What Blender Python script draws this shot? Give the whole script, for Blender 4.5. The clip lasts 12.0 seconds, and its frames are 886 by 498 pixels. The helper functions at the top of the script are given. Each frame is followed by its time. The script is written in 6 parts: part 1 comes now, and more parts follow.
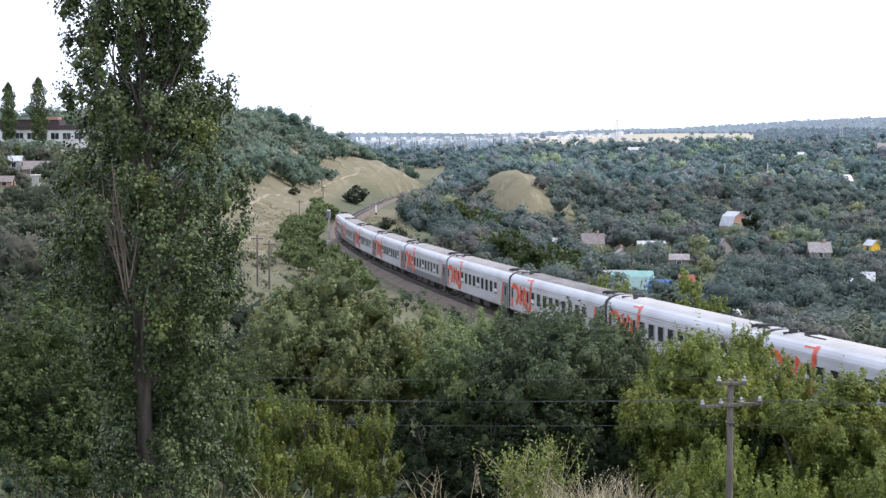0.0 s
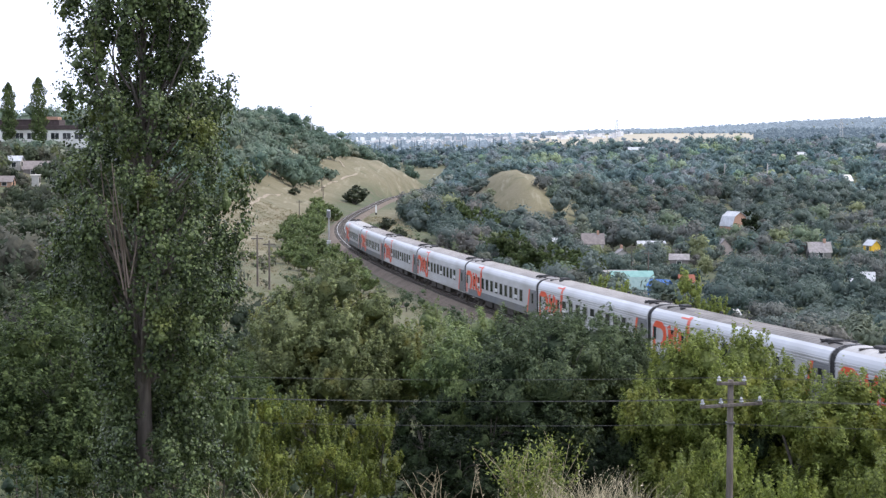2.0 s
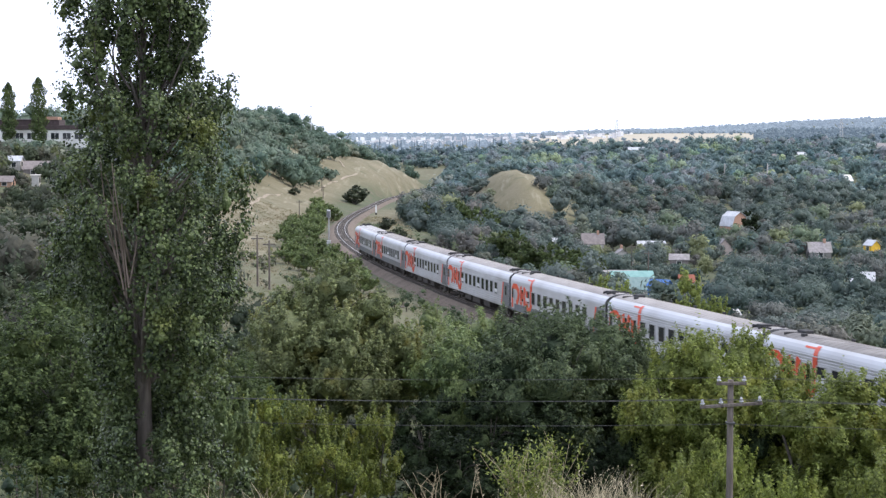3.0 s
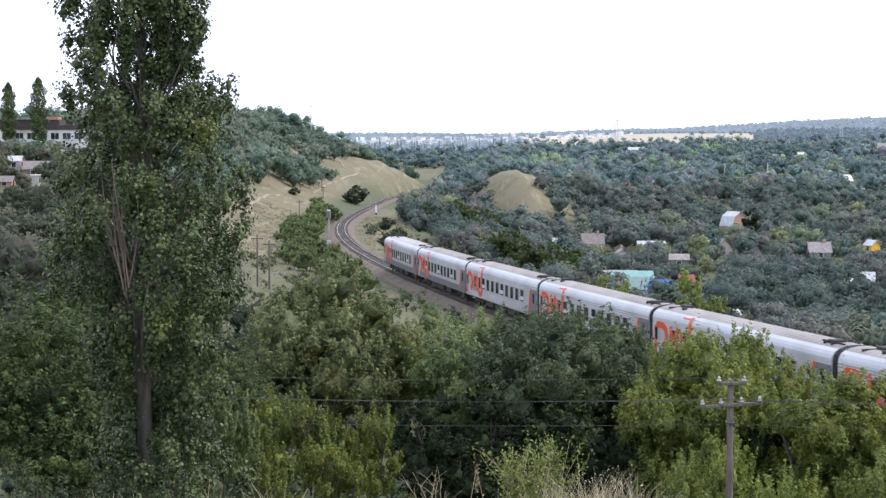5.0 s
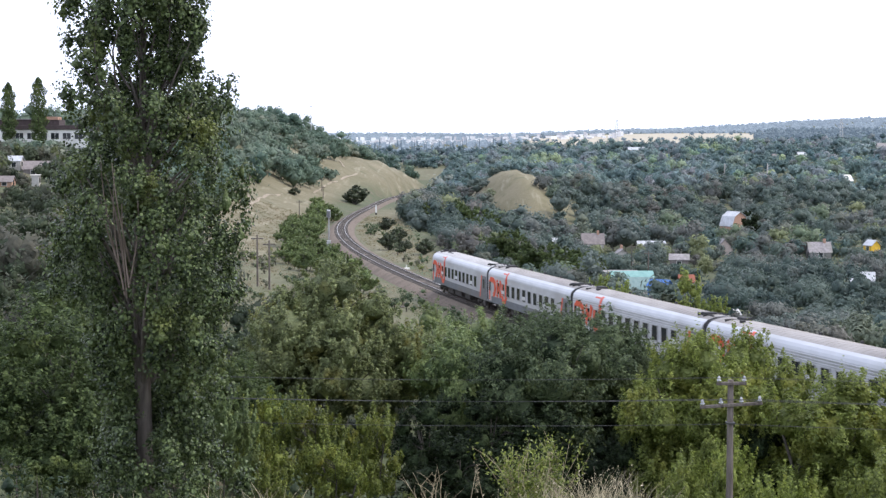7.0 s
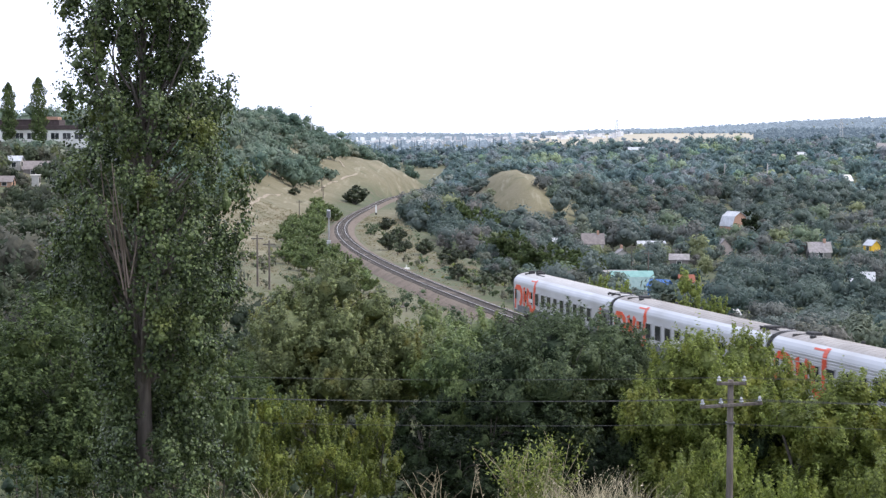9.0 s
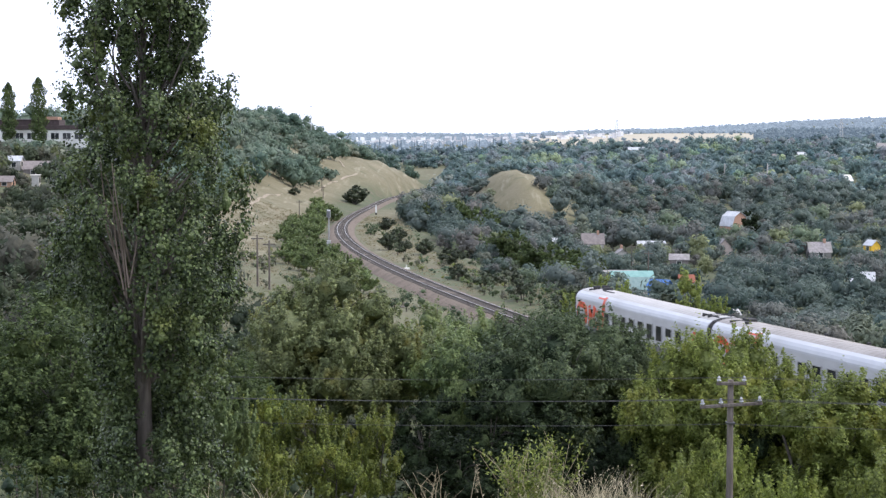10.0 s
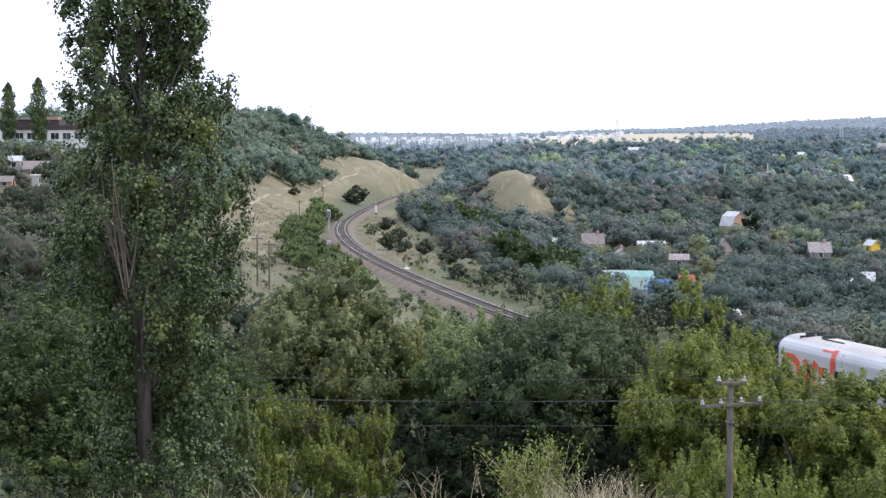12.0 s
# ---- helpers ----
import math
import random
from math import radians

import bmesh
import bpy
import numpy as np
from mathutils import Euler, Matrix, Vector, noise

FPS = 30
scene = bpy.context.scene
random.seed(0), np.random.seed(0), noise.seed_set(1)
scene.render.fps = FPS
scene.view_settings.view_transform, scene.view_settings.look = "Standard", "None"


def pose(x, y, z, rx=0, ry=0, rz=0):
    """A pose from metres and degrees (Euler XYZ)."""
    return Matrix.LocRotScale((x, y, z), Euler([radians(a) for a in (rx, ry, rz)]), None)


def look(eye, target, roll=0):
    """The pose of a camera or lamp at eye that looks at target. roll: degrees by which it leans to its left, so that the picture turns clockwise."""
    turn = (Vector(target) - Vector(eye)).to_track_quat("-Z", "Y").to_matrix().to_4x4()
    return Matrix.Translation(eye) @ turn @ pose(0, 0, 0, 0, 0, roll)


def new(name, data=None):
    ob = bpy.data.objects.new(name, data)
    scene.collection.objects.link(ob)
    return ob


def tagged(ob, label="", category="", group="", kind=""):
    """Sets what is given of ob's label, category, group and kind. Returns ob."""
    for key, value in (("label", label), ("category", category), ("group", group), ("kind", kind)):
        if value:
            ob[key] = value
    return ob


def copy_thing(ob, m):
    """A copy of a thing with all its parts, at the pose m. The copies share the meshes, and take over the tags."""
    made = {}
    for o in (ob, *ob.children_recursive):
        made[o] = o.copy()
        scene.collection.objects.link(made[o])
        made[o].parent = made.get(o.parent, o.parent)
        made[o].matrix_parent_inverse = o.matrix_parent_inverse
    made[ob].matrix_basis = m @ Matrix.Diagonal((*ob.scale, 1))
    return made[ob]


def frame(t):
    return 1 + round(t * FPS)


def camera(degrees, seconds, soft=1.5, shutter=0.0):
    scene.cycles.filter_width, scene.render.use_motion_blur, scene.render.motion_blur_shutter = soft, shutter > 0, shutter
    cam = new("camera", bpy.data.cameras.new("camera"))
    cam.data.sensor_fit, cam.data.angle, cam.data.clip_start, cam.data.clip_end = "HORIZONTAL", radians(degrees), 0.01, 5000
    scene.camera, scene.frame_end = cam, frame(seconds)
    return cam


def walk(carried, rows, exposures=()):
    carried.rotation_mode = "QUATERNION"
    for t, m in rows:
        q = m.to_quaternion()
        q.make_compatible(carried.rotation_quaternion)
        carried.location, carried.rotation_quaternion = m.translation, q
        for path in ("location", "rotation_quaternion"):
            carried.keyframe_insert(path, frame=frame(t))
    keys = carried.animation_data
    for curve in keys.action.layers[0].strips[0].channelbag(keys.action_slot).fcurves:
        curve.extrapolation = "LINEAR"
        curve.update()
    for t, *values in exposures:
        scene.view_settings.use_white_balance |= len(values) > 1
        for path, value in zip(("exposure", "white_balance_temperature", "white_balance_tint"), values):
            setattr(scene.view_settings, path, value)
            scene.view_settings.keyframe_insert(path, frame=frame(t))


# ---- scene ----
cam = camera(31.453, 12.0, soft=1.35, shutter=0.3)
EYE = (0.0, 0.0, 16.443)
walk(cam, [(0.0, pose(*EYE, 86.0396, 0, 0)), (12.0, pose(*EYE, 86.0396, 0, 0))], exposures=[(0.0, 0.02, 6550, 13), (12.0, 0.02, 6550, 13)])

# ---- daylight: a bright, thinly overcast sky and a veiled sun ----
SUN_UP, SUN_TURN = radians(52), radians(86)
world = bpy.data.worlds.new("overcast_sky")
scene.world = world
world.use_nodes = True
wn, wl = world.node_tree.nodes, world.node_tree.links
wn.clear()
sky = wn.new("ShaderNodeTexSky")
sky.sky_type, sky.sun_disc, sky.sun_elevation, sky.sun_rotation = "NISHITA", False, SUN_UP, SUN_TURN
sky.air_density, sky.dust_density = 1.0, 4.0
blue = wn.new("ShaderNodeBackground")
blue.inputs[1].default_value = 0.07
wl.new(sky.outputs[0], blue.inputs[0])
veil = wn.new("ShaderNodeBackground")
veil.inputs[0].default_value, veil.inputs[1].default_value = (0.87, 0.96, 1.17, 1), 1.85
both = wn.new("ShaderNodeMixShader")
both.inputs[0].default_value = 0.8
out = wn.new("ShaderNodeOutputWorld")
wl.new(blue.outputs[0], both.inputs[1]), wl.new(veil.outputs[0], both.inputs[2]), wl.new(both.outputs[0], out.inputs[0])
lamp = bpy.data.lights.new("sun", "SUN")
lamp.energy, lamp.angle, lamp.color = 2.5, radians(14), (1.0, 0.93, 0.80)
sun = new("sun", lamp)
sun.matrix_world = look((0, 0, 0), (-math.sin(SUN_TURN) * math.cos(SUN_UP), -math.cos(SUN_TURN) * math.cos(SUN_UP), -math.sin(SUN_UP)))


# ---- materials ----
def shader(name):
    m = bpy.data.materials.new(name)
    m.use_nodes = True
    nt = m.node_tree
    return m, nt.nodes, nt.links, nt.nodes["Principled BSDF"]


def ramp(nodes, stops):
    r = nodes.new("ShaderNodeValToRGB")
    while len(r.color_ramp.elements) < len(stops):
        r.color_ramp.elements.new(0.5)
    for e, (at, c) in zip(r.color_ramp.elements, stops):
        e.position, e.color = at, (*c, 1)
    return r


def noise_at(nodes, links, scale, detail=4.0, stretch=None, space="Object"):
    co = nodes.new("ShaderNodeTexCoord")
    n = nodes.new("ShaderNodeTexNoise")
    n.inputs["Scale"].default_value, n.inputs["Detail"].default_value = scale, detail
    if stretch:
        mp = nodes.new("ShaderNodeMapping")
        mp.inputs["Scale"].default_value = stretch
        links.new(co.outputs[space], mp.inputs[0])
        links.new(mp.outputs[0], n.inputs["Vector"])
    else:
        links.new(co.outputs[space], n.inputs["Vector"])
    return n


def blend(nodes, links, a, b, fac, mode="MIX"):
    """a and b: colours or sockets; fac: a number or a socket."""
    mx = nodes.new("ShaderNodeMix")
    mx.data_type, mx.blend_type = "RGBA", mode
    for k, v in ((6, a), (7, b), (0, fac)):
        if isinstance(v, bpy.types.NodeSocket):
            links.new(v, mx.inputs[k])
        else:
            mx.inputs[k].default_value = (*v, 1) if isinstance(v, tuple) else v
    return mx.outputs[2]


def surface(name, c1, c2, scale=3.0, rough=0.7, metal=0.0, bump=0.1, dirt=None, dirt_scale=0.4, stretch=None, vary=0.0):
    """Two tones by a fine noise, a broad stain, a little relief."""
    m, nodes, links, bsdf = shader(name)
    fine = noise_at(nodes, links, scale, 6, stretch)
    col = blend(nodes, links, c1, c2, ramp_out(nodes, links, fine, 0.35, 0.65))
    if dirt:
        broad = noise_at(nodes, links, dirt_scale, 5, stretch)
        col = blend(nodes, links, col, dirt, ramp_out(nodes, links, broad, 0.48, 0.72))
    if vary:
        info = nodes.new("ShaderNodeObjectInfo")
        mr = nodes.new("ShaderNodeMapRange")
        mr.inputs["To Min"].default_value, mr.inputs["To Max"].default_value = 1 - vary, 1 + vary
        links.new(info.outputs["Random"], mr.inputs[0])
        mul = nodes.new("ShaderNodeVectorMath")
        mul.operation = "SCALE"
        links.new(col, mul.inputs[0]), links.new(mr.outputs[0], mul.inputs["Scale"])
        col = mul.outputs[0]
    links.new(col, bsdf.inputs["Base Color"])
    bsdf.inputs["Roughness"].default_value, bsdf.inputs["Metallic"].default_value = rough, metal
    if bump:
        b = nodes.new("ShaderNodeBump")
        b.inputs["Strength"].default_value, b.inputs["Distance"].default_value = bump, 0.02
        links.new(fine.outputs[0], b.inputs["Height"]), links.new(b.outputs[0], bsdf.inputs["Normal"])
    return m


def ramp_out(nodes, links, n, lo, hi):
    mr = nodes.new("ShaderNodeMapRange")
    mr.inputs["From Min"].default_value, mr.inputs["From Max"].default_value = lo, hi
    links.new(n.outputs[0], mr.inputs[0])
    return mr.outputs[0]


def foliage(name, dark, light, odd, odd_share=0.08, patch=0.5, gloss=0.45, through_light=0.3, grain=7.0, sheen=0.35):
    """Leaves: a tone for each leaf, patches of young or turning leaves, some light let through."""
    m, nodes, links, bsdf = shader(name)
    geo = nodes.new("ShaderNodeNewGeometry")
    info = nodes.new("ShaderNodeObjectInfo")
    each = ramp(nodes, [(0.0, dark), (0.75, light), (1.0, tuple(v * 1.35 for v in light))])
    links.new(geo.outputs["Random Per Island"], each.inputs[0])
    patches = noise_at(nodes, links, patch, 3)
    col = blend(nodes, links, each.outputs[0], odd, ramp_out(nodes, links, patches, 0.62 - odd_share, 0.80 - odd_share))
    fine = noise_at(nodes, links, grain, 2)
    col = blend(nodes, links, col, tuple(v * 0.45 for v in dark), ramp_out(nodes, links, fine, 0.52, 0.75))
    b = nodes.new("ShaderNodeBump")
    b.inputs["Strength"].default_value, b.inputs["Distance"].default_value = 0.8, 1.2 / grain
    links.new(fine.outputs[0], b.inputs["Height"]), links.new(b.outputs[0], bsdf.inputs["Normal"])
    hue = nodes.new("ShaderNodeHueSaturation")
    mr = nodes.new("ShaderNodeMapRange")
    mr.inputs["To Min"].default_value, mr.inputs["To Max"].default_value = 0.85, 1.2
    links.new(info.outputs["Random"], mr.inputs[0]), links.new(mr.outputs[0], hue.inputs["Value"]), links.new(col, hue.inputs["Color"])
    links.new(hue.outputs[0], bsdf.inputs["Base Color"])
    bsdf.inputs["Roughness"].default_value = gloss
    bsdf.inputs["Specular IOR Level"].default_value = sheen
    trans = nodes.new("ShaderNodeBsdfTranslucent")
    links.new(hue.outputs[0], trans.inputs[0])
    mix = nodes.new("ShaderNodeMixShader")
    mix.inputs[0].default_value = through_light
    links.new(bsdf.outputs[0], mix.inputs[1]), links.new(trans.outputs[0], mix.inputs[2])
    links.new(mix.outputs[0], nodes["Material Output"].inputs[0])
    return m


def field_of(nodes, name):
    n = nodes.new("ShaderNodeAttribute")
    n.attribute_name = name
    return n.outputs["Fac"]


def ground_material():
    """Green and dry grass; 'dry' tells where the open sunburnt slopes lie, 'crop' the far stubble field."""
    m, nodes, links, bsdf = shader("grassy_ground")
    mid = noise_at(nodes, links, 0.25, 7)
    fine = noise_at(nodes, links, 3.0, 6)
    broad = noise_at(nodes, links, 0.05, 6)
    straw = blend(nodes, links, (0.128, 0.114, 0.065), (0.195, 0.174, 0.110), ramp_out(nodes, links, fine, 0.3, 0.7))
    straw = blend(nodes, links, straw, (0.125, 0.116, 0.062), ramp_out(nodes, links, mid, 0.48, 0.70))
    straw = blend(nodes, links, straw, (0.215, 0.188, 0.124), ramp_out(nodes, links, broad, 0.52, 0.75))
    green = blend(nodes, links, (0.045, 0.060, 0.028), (0.095, 0.11, 0.05), ramp_out(nodes, links, fine, 0.3, 0.7))
    green = blend(nodes, links, green, (0.12, 0.10, 0.065), ramp_out(nodes, links, mid, 0.50, 0.72))
    runs = noise_at(nodes, links, 0.5, 5, (1.0, 0.12, 0.5))
    straw = blend(nodes, links, straw, (0.250, 0.228, 0.160), ramp_out(nodes, links, runs, 0.56, 0.72))
    straw = blend(nodes, links, straw, (0.085, 0.090, 0.046), ramp_out(nodes, links, noise_at(nodes, links, 0.13, 6), 0.60, 0.72))
    col = blend(nodes, links, green, straw, field_of(nodes, "dry"))
    col = blend(nodes, links, col, (0.38, 0.345, 0.272), field_of(nodes, "crop"))
    links.new(col, bsdf.inputs["Base Color"])
    bsdf.inputs["Roughness"].default_value = 0.95
    b = nodes.new("ShaderNodeBump")
    b.inputs["Strength"].default_value, b.inputs["Distance"].default_value = 0.7, 0.3
    links.new(mid.outputs[0], b.inputs["Height"]), links.new(b.outputs[0], bsdf.inputs["Normal"])
    return m


def wood_material(name, stops, grain=1.6, lift=1.0):
    """Woods: each tree has its tone, each leaf cluster its lightness."""
    m, nodes, links, bsdf = shader(name)
    kinds = ramp(nodes, [(at, tuple(v * lift for v in c)) for at, c in stops])
    kinds.color_ramp.interpolation = "LINEAR"
    links.new(field_of(nodes, "tone"), kinds.inputs[0])
    geo = nodes.new("ShaderNodeNewGeometry")
    mr = nodes.new("ShaderNodeMapRange")
    mr.inputs["To Min"].default_value, mr.inputs["To Max"].default_value = 0.85, 1.16
    links.new(geo.outputs["Random Per Island"], mr.inputs[0])
    mul = nodes.new("ShaderNodeVectorMath")
    mul.operation = "SCALE"
    links.new(kinds.outputs[0], mul.inputs[0]), links.new(mr.outputs[0], mul.inputs["Scale"])
    fine = noise_at(nodes, links, grain, 3)
    mott = nodes.new("ShaderNodeMapRange")
    mott.inputs["From Min"].default_value, mott.inputs["From Max"].default_value = 0.3, 0.7
    mott.inputs["To Min"].default_value, mott.inputs["To Max"].default_value = 1.15, 0.78
    links.new(fine.outputs[0], mott.inputs[0])
    second = nodes.new("ShaderNodeVectorMath")
    second.operation = "SCALE"
    links.new(mul.outputs[0], second.inputs[0]), links.new(mott.outputs[0], second.inputs["Scale"])
    mul = second
    b = nodes.new("ShaderNodeBump")
    b.inputs["Strength"].default_value, b.inputs["Distance"].default_value = 0.5, 0.8 / grain
    links.new(fine.outputs[0], b.inputs["Height"]), links.new(b.outputs[0], bsdf.inputs["Normal"])
    links.new(mul.outputs[0], bsdf.inputs["Base Color"])
    bsdf.inputs["Roughness"].default_value = 0.6
    bsdf.inputs["Specular IOR Level"].default_value = 0.3
    trans = nodes.new("ShaderNodeBsdfTranslucent")
    links.new(mul.outputs[0], trans.inputs[0])
    mix = nodes.new("ShaderNodeMixShader")
    mix.inputs[0].default_value = 0.36
    links.new(bsdf.outputs[0], mix.inputs[1]), links.new(trans.outputs[0], mix.inputs[2])
    links.new(mix.outputs[0], nodes["Material Output"].inputs[0])
    return m


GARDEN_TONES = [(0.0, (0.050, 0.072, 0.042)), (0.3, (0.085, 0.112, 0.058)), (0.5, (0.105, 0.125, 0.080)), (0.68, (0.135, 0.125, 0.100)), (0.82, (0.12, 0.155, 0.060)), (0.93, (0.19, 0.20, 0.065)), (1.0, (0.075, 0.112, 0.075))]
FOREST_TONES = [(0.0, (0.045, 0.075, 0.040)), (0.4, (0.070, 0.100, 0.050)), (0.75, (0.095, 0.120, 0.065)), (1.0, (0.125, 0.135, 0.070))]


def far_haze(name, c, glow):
    """For what lies kilometres off: bluish haze painted in as surface emission."""
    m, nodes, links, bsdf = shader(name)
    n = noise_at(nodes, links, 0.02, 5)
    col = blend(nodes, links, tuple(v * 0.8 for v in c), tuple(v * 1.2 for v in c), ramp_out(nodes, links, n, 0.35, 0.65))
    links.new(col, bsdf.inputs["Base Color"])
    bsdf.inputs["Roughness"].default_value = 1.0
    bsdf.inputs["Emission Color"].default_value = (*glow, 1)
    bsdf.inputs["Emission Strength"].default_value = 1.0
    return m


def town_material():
    """Walls and roofs of a town kilometres off, with haze put in as emission."""
    m, nodes, links, bsdf = shader("haze_glow_walls")
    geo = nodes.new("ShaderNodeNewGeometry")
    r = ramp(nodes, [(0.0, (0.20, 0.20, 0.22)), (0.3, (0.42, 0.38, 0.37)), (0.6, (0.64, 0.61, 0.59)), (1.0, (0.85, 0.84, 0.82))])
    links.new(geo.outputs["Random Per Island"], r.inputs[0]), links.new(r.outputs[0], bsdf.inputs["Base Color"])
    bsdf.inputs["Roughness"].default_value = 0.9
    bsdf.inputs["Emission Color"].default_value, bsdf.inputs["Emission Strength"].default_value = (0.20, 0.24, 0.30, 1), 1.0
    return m


